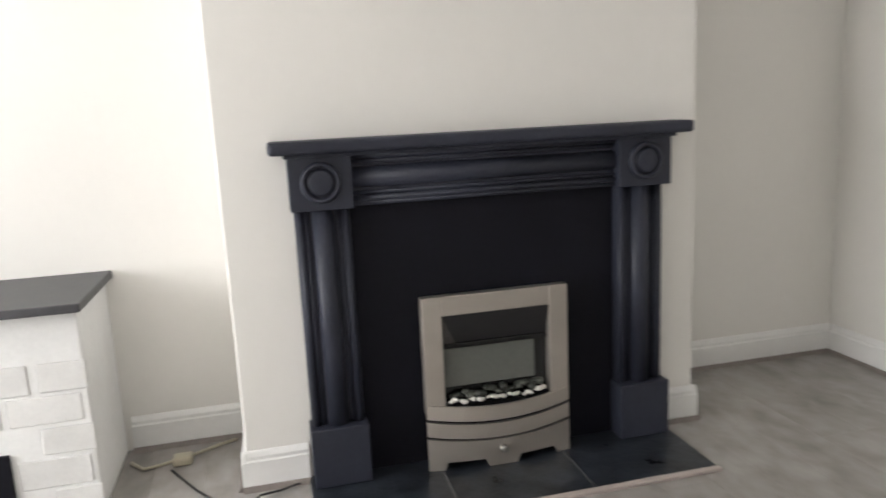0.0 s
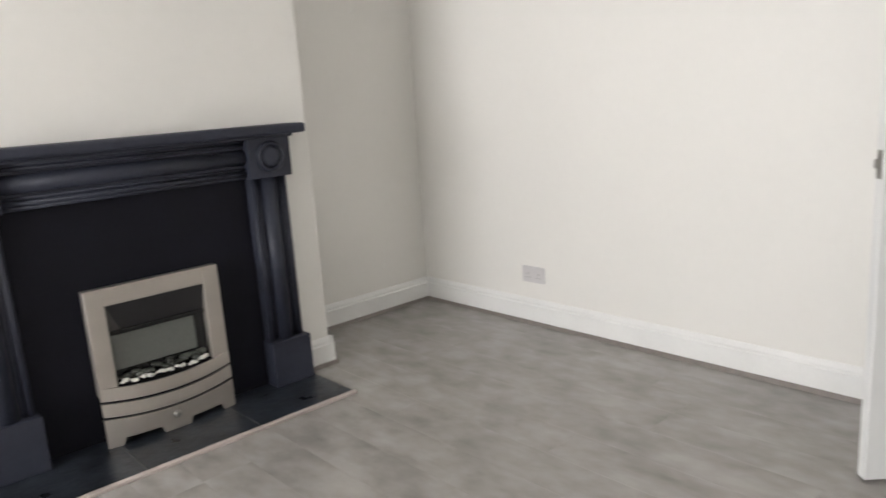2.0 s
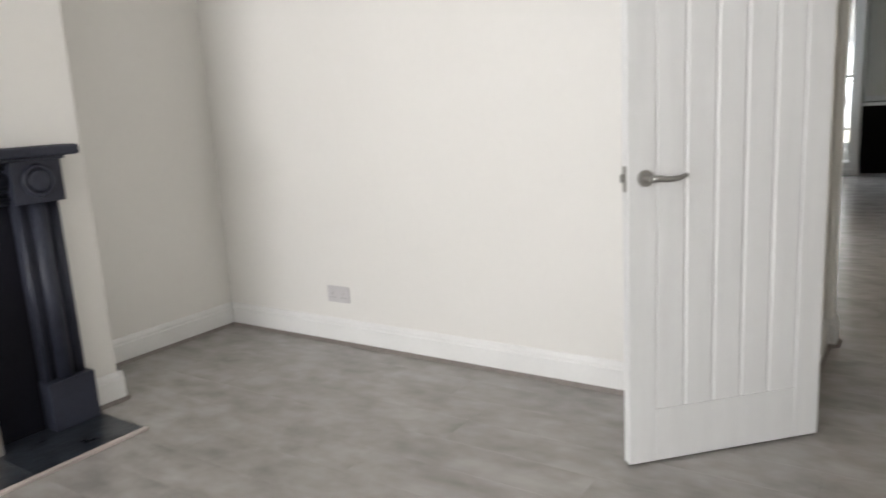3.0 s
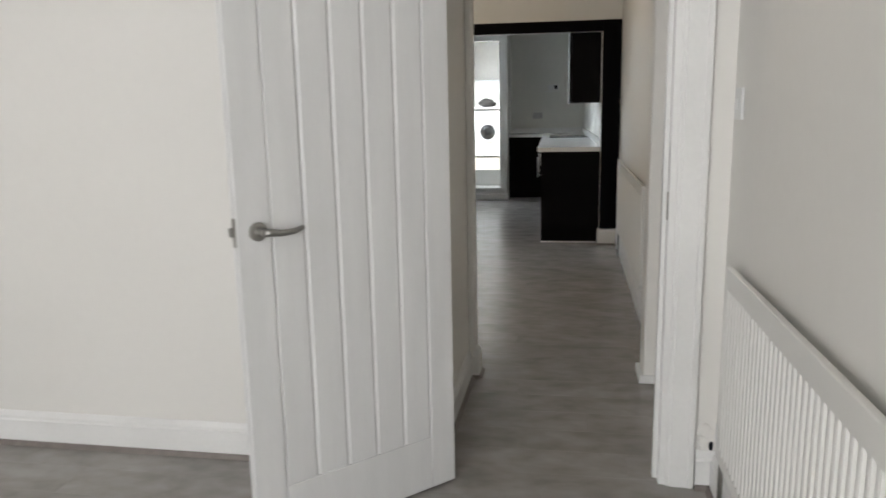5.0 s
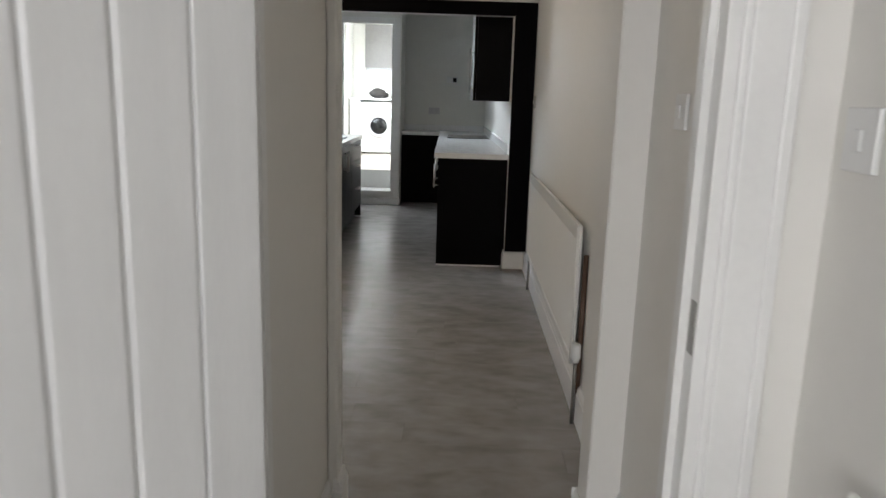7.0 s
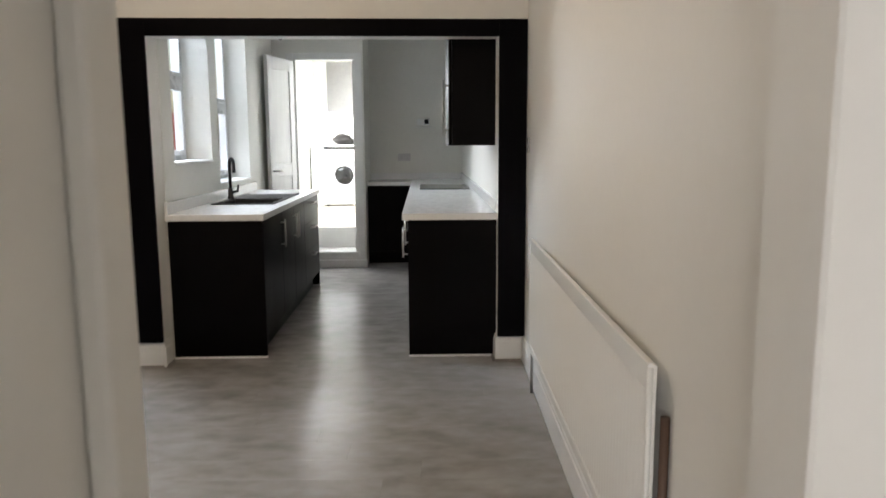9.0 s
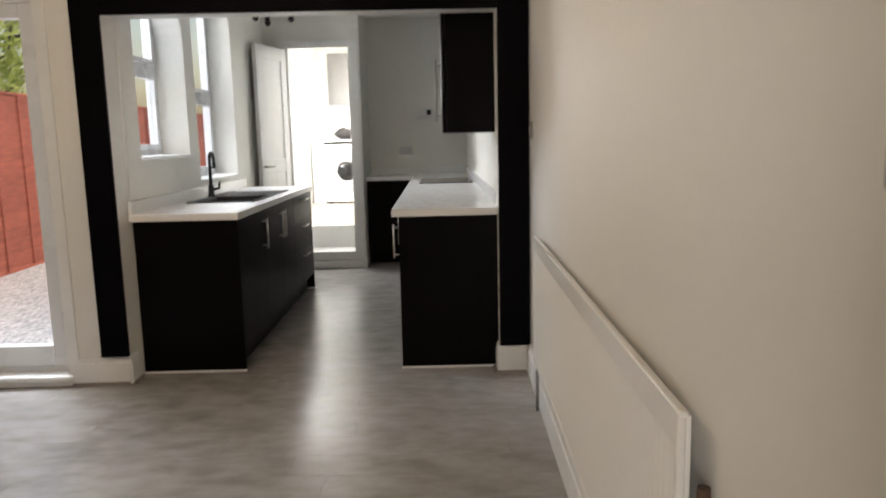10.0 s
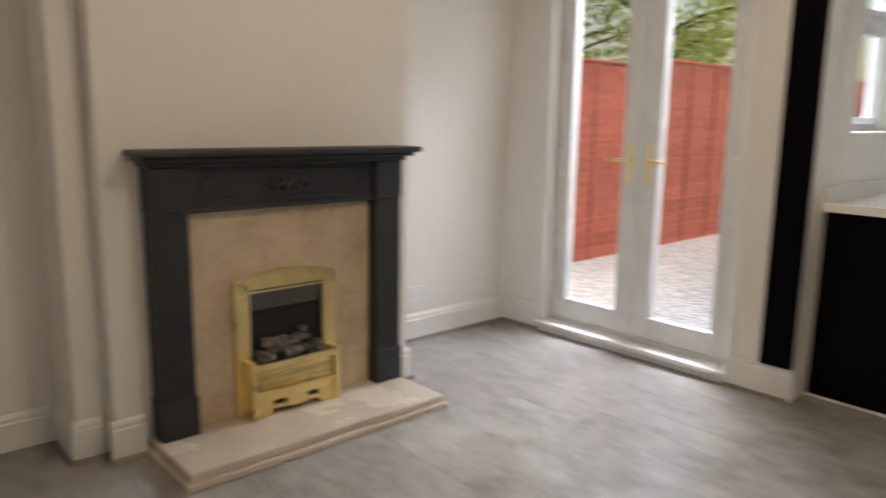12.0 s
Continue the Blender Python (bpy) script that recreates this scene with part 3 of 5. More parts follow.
def lever(parent, x, z, y, sy, mat_, length=0.115):
    """A round-rose lever handle; the lever points to smaller x."""
    h = thing("lever_handle", "satin nickel curved lever on a round rose", "door handle")
    del h["category"]
    h.parent = parent
    mr = Matrix.Translation((x, y, z)) @ Matrix.Rotation(radians(-90 * sy), 4, "X")
    part("rose", lathe(bmesh.new(), [(0.026, 0), (0.026, 0.0065), (0.0257, 0.0072), (0.0248, 0.0078), (0.0235, 0.008), (0.0125, 0.0082), (0.0112, 0.0084), (0.0108, 0.0095), (0.0105, 0.040), (0.010, 0.046)], mr), mat_, h)
    pts = [(x, y + sy * 0.044, z), (x - 0.02, y + sy * 0.050, z + 0.001), (x - 0.05, y + sy * 0.052, z - 0.003), (x - 0.085, y + sy * 0.050, z - 0.002), (x - length, y + sy * 0.045, z + 0.006)]
    part("lever", tube(bmesh.new(), pts, [0.011, 0.0105, 0.0095, 0.0085, 0.007], 12), mat_, h)
    return h


lever(door, DW - 0.058, 0.952, DT, 1, CHROME)
lever(door, DW - 0.058, 0.952, 0.0, -1, CHROME)
lt = block(DW, 0.008, 0.912, DW + 0.002, DT - 0.008, 0.992, bevel=0.0008)
bx(lt, DW + 0.002, 0.013, 0.942, DW + 0.014, DT - 0.013, 0.967, bevel=0.002)
part("latch", lt, CHROME, door, "satin nickel latch plate and bolt")
for hz in (0.22, 1.0, 1.76):
    part("hinge", tube(bmesh.new(), [(-0.004, -0.003, hz - 0.045), (-0.004, -0.003, hz + 0.045)], 0.006, 8), CHROME, door)


# ---- radiators ----
def radiator(name, length, h, m, label, ribs, rib=0.010, sharp=True):
    """Panel radiator: its back edge at y=0, front towards +y, its end at x=0, bottom at z=0."""
    r = thing(name, label, "radiator", m)
    pitch = length / ribs
    cols = [(0.0, 0.0)]
    steps = ((-0.48, -1.0), (-0.36, -0.9), (-0.26, -0.15), (-0.12, 0.0), (0.12, 0.0), (0.26, -0.15), (0.36, -0.9), (0.48, -1.0)) if sharp else tuple((k / 8 - 0.5, -0.5 + 0.5 * math.cos(2 * math.pi * (k / 8 - 0.5))) for k in range(1, 9))
    for i in range(ribs):
        c = (i + 0.5) * pitch
        cols += [(c + pitch * a, rib * d) for a, d in steps]
    cols[-1] = (length - 0.001, 0.0)
    cols.append((length, 0.0))
    levels = [(0.0, 0), (0.035, 0), (0.042, 1), (h - 0.066, 1), (h - 0.060, 0), (h, 0)]
    p = bmesh.new()
    grid = [[p.verts.new((x, 0.050 + d * k, z)) for x, d in cols] for z, k in levels]
    for ra, rb in zip(grid, grid[1:]):
        for i in range(len(cols) - 1):
            p.faces.new((ra[i], rb[i], rb[i + 1], ra[i + 1]))
    part("front_panel", p, RADW, r)
    part("panel_back", block(0, 0.030, 0, length, 0.0390, h, bevel=0.003), RADW, r)
    for z0, z1 in ((h - 0.058, h + 0.003), (-0.003, 0.034)):
        part("edge_band", block(0, 0.0385, z0, length, 0.0512, z1, bevel=0.0035, seg=3), RADW, r)
    for x0 in (0.004, length - 0.004):
        part("side_seam", tube(bmesh.new(), [(x0, 0.0450, 0.004), (x0, 0.0450, h - 0.004)], 0.0075, 10), RADW, r)
    for x0 in (0.004, length - 0.004):
        part("end_cap", lathe(bmesh.new(), [(0.007, -0.005), (0.009, 0), (0.007, 0.005), (0.003, 0.006)], Matrix.Translation((x0, 0.0445, h - 0.002)) @ Matrix.Rotation(radians(90), 4, "Y"), 14), RADW, r)
    for vx, sgn in ((-0.03, -1), (length + 0.03, 1)):
        vb = tube(bmesh.new(), [(vx, 0.03, 0.03), (vx, 0.03, -0.05), (vx, 0.03, -BASE)], 0.0075, 8)
        tube(vb, [(vx, 0.03, 0.03), (vx - sgn * 0.035, 0.03, 0.03)], 0.009, 8)
        part("pipe", vb, CHROME, r)
        part("valve", lathe(bmesh.new(), [(0.012, -0.012), (0.017, 0.004), (0.021, 0.010), (0.020, 0.062), (0.015, 0.070)], Matrix.Translation((vx, 0.03, 0.03))), PLASTICW, r)
    for bxp in (0.15, length - 0.17):
        part("bracket", block(bxp, 0.0, 0.08, bxp + 0.02, 0.040, h - 0.08), RADW, r)
    return r


BASE = 0.235
radiator("radiator", 1.25, 0.585, Matrix.Translation((2.09, Y_R, BASE)), "white ribbed panel radiator on the front room party wall", 36, 0.0105)
BASE = 0.252
radiator("radiator", 2.14, 0.585, Matrix.Translation((5.33, DIN_Y, BASE)), "long white panel radiator on the dining room wall", 66, 0.0065, False)


riser = new("copper_pipe", mesh_from("copper_pipe", tube(bmesh.new(), [(5.318, DIN_Y + 0.012, 0.0), (5.318, DIN_Y + 0.012, 0.40), (5.318, DIN_Y + 0.012, 0.72)], 0.011, 10), COPPER))
tagged(riser, "dull copper pipe rising behind the radiator's end", "pipe")


# ---- sockets and switches ----
def plate(name, m, w, h, mat_, label, rockers=0, sockets=0, category="switch"):
    """A wall plate facing local +y with its middle at the origin."""
    t = thing(name, label, category, m)
    part("plate", block(-w / 2, 0, -h / 2, w / 2, 0.009, h / 2, bevel=0.003), mat_, t)
    for i in range(rockers):
        x = (i - (rockers - 1) / 2) * 0.03
        part("rocker", block(x - 0.010, 0.009, -0.016, x + 0.010, 0.014, 0.016, bevel=0.002), PLASTICW, t)
    for i in range(sockets):
        x = (i - (sockets - 1) / 2) * 0.072
        part("rocker", block(x - 0.006, 0.009, 0.012, x + 0.006, 0.0125, 0.030, bevel=0.001), mat_, t)
        pin = bmesh.new()
        for dx, dz, ww, hh in ((0, 0.004, 0.003, 0.0055), (-0.011, -0.016, 0.0045, 0.003), (0.011, -0.016, 0.0045, 0.003)):
            bx(pin, x + dx - ww, 0.009, dz - hh, x + dx + ww, 0.0096, dz + hh)
        part("pin_hole", pin, SWITCH_G, t)
    return t


RZ = lambda a: Matrix.Rotation(radians(a), 4, "Z")
plate("double_socket", Matrix.Translation((X_D, 3.572, 0.268)) @ RZ(90), 0.148, 0.087, SOCKET_W, "pale grey double wall socket above the skirting", 0, 2, "socket")
plate("light_switch", Matrix.Translation((3.515, Y_R, 1.277)), 0.088, 0.092, PLASTICW, "white light switch beside the doorway", 1)
plate("light_switch", Matrix.Translation((4.245, LOB_R, 1.305)), 0.086, 0.086, PLASTICW, "white light switch in the lobby", 1)
plate("light_switch", Matrix.Translation((4.857, DIN_Y - 0.003, 1.27)), 0.088, 0.084, SWITCH_G, "brushed grey double light switch with white rockers", 2)
plate("light_switch", Matrix.Translation((7.98, DIN_Y, 1.32)), 0.088, 0.088, SWITCH_G, "brushed grey light switch beside the kitchen opening", 1)
plate("double_socket", KIT @ Matrix.Translation((K_BACK, 0.80, 1.17)) @ RZ(90), 0.148, 0.087, SOCKET_W, "pale grey double socket above the worktop", 0, 2, "socket")
plate("double_socket", REAR @ Matrix.Translation((-0.60, V_ALC, 0.27)) @ RZ(180), 0.148, 0.087, PLASTICW, "white double socket in the alcove", 0, 2, "socket")


# ---- front room fireplace surround ----
CX = 1.757
FY = CB_Y - 0.001
fp = thing("fireplace_surround", "charcoal painted wooden fireplace surround with roundel corner blocks", "fireplace", Matrix.Translation((CX, FY, 0.012)) @ Matrix.Diagonal((1, 1, 1.02, 1)))
for sx in (-1, 1):
    x0, x1 = sorted((sx * 0.465, sx * 0.640))
    part("back_stile", block(x0, -0.050, 0.20, x1, 0, 0.905, bevel=0.003), NAVY, fp)
    part("plinth", block(x0 - 0.008, -0.105, 0, x1 + 0.008, 0, 0.20, bevel=0.004), NAVY, fp)
    for k, r in ((0.50, 0.036), (0.09, 0.013), (0.21, 0.007), (0.80, 0.007), (0.91, 0.013)):
        xc = x0 + k * (x1 - x0)
        yr = -0.056 + 0.30 * max(0.0, r - 0.02)
        part("reed", tube(bmesh.new(), [(xc, yr, 0.2), (xc, yr, 0.905)], r, 20), NAVY, fp)
    cb = part("corner_block", block(x0 - 0.010, -0.100, 0.905, x1 + 0.010, 0, 1.078, bevel=0.003), NAVY, fp)
    rx = Matrix.Translation(((x0 + x1) / 2, -0.100, 0.99)) @ Matrix.Rotation(radians(90), 4, "X")
    part("roundel", lathe(bmesh.new(), [(0.064, 0), (0.062, 0.011), (0.058, 0.015), (0.053, 0.016), (0.049, 0.014), (0.0475, 0.001), (0.0415, 0.001), (0.040, 0.013), (0.036, 0.016), (0.030, 0.017), (0.004, 0.0172)], rx, 36), NAVY, cb)
part("frieze", block(-0.455, -0.050, 0.905, 0.455, 0, 1.078), NAVY, fp)
for z, r, y in ((0.915, 0.008, -0.055), (0.930, 0.010, -0.06), (0.947, 0.007, -0.055), (0.995, 0.034, -0.045), (1.045, 0.008, -0.055), (1.062, 0.010, -0.065)):
    part("moulding", tube(bmesh.new(), [(-0.455, y, z), (0.455, y, z)], r, 14), NAVY, fp)
sh = bmesh.new()
bx(sh, -0.705, -0.150, 1.078, 0.710, 0, 1.118, bevel=0.012, seg=3)
bx(sh, -0.660, -0.118, 1.066, 0.660, 0, 1.079, bevel=0.004)
part("mantel_shelf", sh, NAVY, fp)
part("back_panel", block(-0.465, -0.022, 0, 0.465, 0, 0.905), BLACKP, fp, "matt black back panel")

# hearth of slate tiles with a pale timber edge
he = thing("hearth", "black slate tiled hearth with a pale timber edging", "hearth", Matrix.Translation((CX, FY, 0)))
part("bed", block(-0.664, -0.380, 0.0, 0.664, 0, 0.008), GROUT, he)
tw = 1.328 / 3
for i in range(3):
    part("tile", block(-0.664 + i * tw + 0.0035, -0.380, 0.006, -0.664 + (i + 1) * tw - 0.0035, -0.002, 0.0118, bevel=0.0015), SLATE, he)
ed = block(-0.668, -0.405, 0.0, 0.668, -0.381, 0.013, bevel=0.003)
part("edging", ed, TRIM, he, "pale timber edging strip")

# inset electric fire
FW, FH = 0.514, 0.608
ef = thing("electric_fire", "champagne steel inset electric fire with white pebbles", "fire", Matrix.Translation((1.752, FY - 0.023, 0.0125)))
fd0, bw_ = 0.085, 0.068
fb = bmesh.new()
bx(fb, -FW / 2, -fd0, 0.20, -FW / 2 + bw_, -0.045, FH, bevel=0.004)
bx(fb, FW / 2 - bw_, -fd0, 0.20, FW / 2, -0.045, FH, bevel=0.004)
bx(fb, -FW / 2 + bw_, -fd0 + 0.0004, FH - bw_, FW / 2 - bw_, -0.045, FH, bevel=0.004)
part("frame", fb, STEEL, ef)
cs = bmesh.new()
bx(cs, -FW / 2 + 0.012, -0.046, 0.0, FW / 2 - 0.012, 0, FH - 0.012)
part("casing", cs, BLACKGLOSS, ef)
ins = bmesh.new()
# tapered hood under the top of the frame
a = [(-FW / 2 + bw_, -0.082, FH - bw_), (FW / 2 - bw_, -0.082, FH - bw_), (FW / 2 - bw_, -0.052, FH - bw_ - 0.105), (-FW / 2 + bw_ + 0.05, -0.052, FH - bw_ - 0.105)]
vs = [ins.verts.new(p) for p in a]
ins.faces.new(vs)
for p, q, s in ((0, 3, -1),):
    w1 = ins.verts.new((s * (FW / 2 - bw_), -0.050, FH - bw_ - 0.105))
    side = bmesh.new()
    side.faces.new([side.verts.new(v.co) for v in (vs[p], vs[q], w1)])
    # light falling on the left facet is painted in as a paler grey
    part("hood_lit_side", side, SOOTG, ef, "hood side facet painted lighter as if lit")
    ins.verts.remove(w1)
part("hood", ins, HOODM, ef)
part("hood_lip", block(-FW / 2 + bw_ + 0.05, -0.060, FH - bw_ - 0.122, FW / 2 - bw_, -0.047, FH - bw_ - 0.104, bevel=0.002), BLACKGLOSS, ef)
part("flame_screen", block(-FW / 2 + bw_ + 0.005, -0.050, 0.28, FW / 2 - bw_ - 0.045, -0.047, FH - bw_ - 0.125), SCREEN, ef, "grey reflective flame screen")
bed = block(-FW / 2 + bw_, -0.082, 0.205, FW / 2 - bw_, -0.047, 0.224)
part("fuel_tray", bed, BLACKGLOSS, ef)
rng = random.Random(4)
for i in range(22):
    x = -0.175 + 0.35 * (i + 0.5) / 22 + rng.uniform(-0.006, 0.006)
    part("pebble", stone(bmesh.new(), (x, -0.076 + rng.uniform(-0.010, 0.008), 0.244 - 0.016 * (1 - (x / 0.25) ** 2) + rng.uniform(0, 0.010)), rng.uniform(0.007, 0.013), i), PEBW, ef)
for i in range(22):
    x = -0.165 + 0.33 * (i + 0.5) / 22
    part("coal_piece", stone(bmesh.new(), (x, -0.060 + rng.uniform(-0.006, 0.006), 0.246 + rng.uniform(0, 0.020)), rng.uniform(0.012, 0.019), 40 + i), PEBB, ef)


def bowed(z0, z1, bow, y, w, sag0=0.0, sag1=0.0, seg=16, th=0.012, feet=False):
    """A plate bowed forward in plan, its upper and lower edges sagging in the middle."""
    bm = bmesh.new()
    rows = []
    for i in range(seg + 1):
        s = 2 * i / seg - 1
        k = 1 - s * s
        x = s * w / 2
        lo = z0 - sag0 * k
        if feet and 0.22 < abs(s) < 0.78:
            lo += 0.028
        elif feet and abs(s) <= 0.22:
            lo += 0.0
        yy = y - bow * k
        rows.append([bm.verts.new(p) for p in ((x, yy, lo), (x, yy, z1 - sag1 * k), (x, yy + th, z1 - sag1 * k), (x, yy + th, lo))])
    for r, q in zip(rows, rows[1:]):
        for i in range(4):
            f = bm.faces.new((r[i], q[i], q[(i + 1) % 4], r[(i + 1) % 4]))
    bm.faces.new(rows[0])
    bm.faces.new(rows[-1][::-1])
    bmesh.ops.recalc_face_normals(bm, faces=bm.faces)
    return bm


part("front_rail", bowed(0.188, 0.238, 0.035, -fd0, FW, 0.020, 0.020), STEEL, ef)
part("front_rail", bowed(0.125, 0.178, 0.035, -fd0, FW, 0.020, 0.022), STEEL, ef)
part("front_apron", bowed(0.0, 0.115, 0.030, -fd0, FW, 0.0, 0.020, seg=40, feet=True), STEEL, ef)
part("front_backing", block(-FW / 2 + 0.01, -fd0 + 0.012, 0.02, FW / 2 - 0.01, -0.046, 0.225), BLACKP, ef)
part("control_knob", lathe(bmesh.new(), [(0.013, 0), (0.015, 0.006), (0.013, 0.018), (0.008, 0.022)], Matrix.Translation((0.0, -fd0 - 0.029, 0.062)) @ Matrix.Rotation(radians(90), 4, "X"), 18), CHROME, ef)

# ---- white brick fireplace in the alcove ----
wb = thing("brick_fireplace", "white painted brick fireplace with a dark slate top", "fireplace", Matrix.Translation((0.445, Y_A - 0.002, 0)))
part("core", block(-1.30, -0.437, 0, -0.008, 0, 0.680, bevel=0.004), MORTW, wb)
part("slab", block(-1.33, -0.505, 0.680, 0.02, 0, 0.708, bevel=0.004), SLAB, wb, "dark slate slab top")
part("stove_opening", block(-0.95, -0.452, 0.0, -0.255, -0.437, 0.235, bevel=0.003), BLACKP, wb, "black metal fire opening")
brng = random.Random(9)
row, z = 0, 0.008
while z < 0.52:
    x = -1.29 - (0.11 if row % 2 else 0)
    while x < -0.01:
        x0, x1 = max(x, -1.295), min(x + 0.218, 0.0)
        if x1 - x0 > 0.04 and not (z < 0.225 and x1 > -0.96 and x0 < -0.245):
            part("brick", block(x0 + 0.002, -0.4392 - brng.uniform(0, 0.0025), z - 0.003 + brng.uniform(-0.004, 0.004), x1 - 0.002, -0.434, z + 0.092 + brng.uniform(-0.004, 0.004), bevel=0.005), BRICKW, wb)
        x += 0.225 + brng.uniform(-0.01, 0.02)
    z += 0.104
    row += 1
# ---- dining room fireplace ----
mf = REAR @ Matrix.Translation((-1.712, V_BR, 0))
mh = thing("hearth", "cream marble hearth slab with a stepped edge", "hearth", mf)
part("lower_slab", block(-0.585, -0.405, 0.0, 0.585, 0, 0.026, bevel=0.004), MARBLE_L, mh)
part("upper_slab", block(-0.57, -0.39, 0.0265, 0.57, 0, 0.060, bevel=0.006), MARBLE_L, mh)
s2 = thing("fireplace_surround", "dark painted wooden fireplace surround with carved frieze", "fireplace", mf @ Matrix.Translation((0.005, 0, 0.0605)) @ Matrix.Diagonal((0.985, 1, 0.985, 1)))
for sx in (-1, 1):
    x0, x1 = sorted((sx * 0.425, sx * 0.560))
    part("leg", block(x0, -0.095, 0.15, x1, 0, 0.86, bevel=0.004), NAVY2, s2)
    part("plinth", block(x0 - 0.006, -0.105, 0, x1 + 0.006, 0, 0.155, bevel=0.006), NAVY2, s2)
    part("cap_block", block(x0 - 0.004, -0.100, 0.861, x1 + 0.004, 0, 1.025, bevel=0.004), NAVY2, s2)
fz = bmesh.new()
bx(fz, -0.421, -0.070, 0.855, 0.421, 0, 1.025, bevel=0.003)
bx(fz, -0.425, -0.080, 0.852, 0.425, -0.005, 0.868, bevel=0.003)
part("frieze", fz, NAVY2, s2)
ov = bmesh.new()
pts = []
for k in range(49):
    s = 2 * math.pi * k / 48
    pts.append((0.365 * math.copysign(abs(math.cos(s)) ** 0.5, math.cos(s)), -0.072, 0.945 + 0.058 * math.copysign(abs(math.sin(s)) ** 0.7, math.sin(s))))
tube(ov, pts, 0.007, 8)
part("oval_moulding", ov, NAVY2, s2)
for k in range(13):
    q = (k - 6) / 6
    part("carved_leaf", stone(bmesh.new(), (q * 0.095, -0.076, 0.945 + 0.014 * math.sin(k * 2.1)), 0.019 * (1.1 - 0.5 * abs(q)), 60 + k, 0.9), NAVY2, s2)
shb = bmesh.new()
part("shelf_moulding", block(-0.575, -0.115, 1.026, 0.575, 0, 1.046, bevel=0.005), NAVY2, s2)
part("shelf_moulding", block(-0.595, -0.150, 1.046, 0.595, 0, 1.064, bevel=0.006), NAVY2, s2)
bx(shb, -0.615, -0.180, 1.064, 0.615, 0, 1.088, bevel=0.007)
part("mantel_shelf", shb, NAVY2, s2)
part("marble_panel", block(-0.424, -0.035, 0, -0.19, 0, 0.853), MARBLE, s2, "beige marble back panel")
part("marble_panel", block(0.19, -0.035, 0, 0.424, 0, 0.853), MARBLE, s2, "beige marble back panel")
part("marble_panel", block(-0.19, -0.0352, 0.52, 0.19, 0, 0.853), MARBLE, s2, "beige marble back panel")

gf = thing("gas_fire", "brass framed coal-effect gas fire", "fire", mf @ Matrix.Translation((0, 0, 0.0605)))
fire = bmesh.new()
bx(fire, -0.185, -0.02, 0.02, 0.185, -0.004, 0.515)
part("fire_back", fire, SOOT, gf)
hd = bmesh.new()
mt = [hd.verts.new(p) for p in ((-0.165, -0.062, 0.515), (0.165, -0.062, 0.515), (0.150, -0.038, 0.425), (-0.150, -0.038, 0.425))]
hd.faces.new(mt)
ex = bmesh.ops.extrude_face_region(hd, geom=list(hd.faces))
for v in [g for g in ex["geom"] if isinstance(g, bmesh.types.BMVert)]:
    v.co.y += 0.006
bmesh.ops.recalc_face_normals(hd, faces=hd.faces)
part("hood", hd, SOOTG, gf)
br_ = bmesh.new()
bx(br_, -0.235, -0.060, 0.0, -0.168, -0.036, 0.499, bevel=0.006)
bx(br_, 0.168, -0.060, 0.0, 0.235, -0.036, 0.499, bevel=0.006)
top = [(-0.235, 0.500)] + [(-0.235 + 0.47 * k / 16, 0.552 + 0.034 * (1 - (2 * k / 16 - 1) ** 2)) for k in range(17)] + [(0.235, 0.500)]
prism(br_, top, 0.024, Matrix.Translation((0, -0.0605, 0)))
part("frame", br_, BRASS, gf)
fret = bmesh.new()
for k in range(21):
    x = -0.160 + 0.32 * k / 20
    tube(fret, [(x - 0.010, -0.115, 0.105), (x, -0.120, 0.135), (x + 0.010, -0.115, 0.165), (x, -0.112, 0.195)], 0.0055, 6)
    tube(fret, [(x + 0.010, -0.115, 0.105), (x, -0.112, 0.135), (x - 0.010, -0.115, 0.165), (x, -0.120, 0.195)], 0.0055, 6)
bx(fret, -0.185, -0.125, 0.195, 0.185, -0.108, 0.222, bevel=0.004)
bx(fret, -0.185, -0.125, 0.088, 0.185, -0.108, 0.108, bevel=0.004)
for sx in (-1, 1):
    bx(fret, sx * 0.178, -0.130, 0.0, sx * 0.205, -0.040, 0.235, bevel=0.005)
part("fret_front", fret, BRASS, gf)
ash = bmesh.new()
bx(ash, -0.178, -0.118, 0.060, 0.178, -0.100, 0.088, bevel=0.003)
bx(ash, -0.178, -0.118, 0.000, -0.105, -0.100, 0.060, bevel=0.003)
bx(ash, 0.105, -0.118, 0.000, 0.178, -0.100, 0.060, bevel=0.003)
bx(ash, -0.05, -0.118, 0.018, 0.05, -0.100, 0.060, bevel=0.003)
bx(ash, -0.105, -0.116, 0.022, 0.105, -0.102, 0.040, bevel=0.003)
part("ashpan_cover", ash, BRASS, gf)
part("fuel_tray", block(-0.175, -0.098, 0.02, 0.175, -0.021, 0.13), SOOT, gf)
crng = random.Random(11)
for k in range(62):
    lay = k // 20
    part("coal_piece", stone(bmesh.new(), (crng.uniform(-0.162, 0.162) * (1 - 0.16 * lay), -0.075 + crng.uniform(-0.018, 0.025) + 0.01 * lay, 0.205 + 0.036 * lay + crng.uniform(-0.012, 0.012)), crng.uniform(0.015, 0.027), 80 + k, 0.8), COAL, gf)

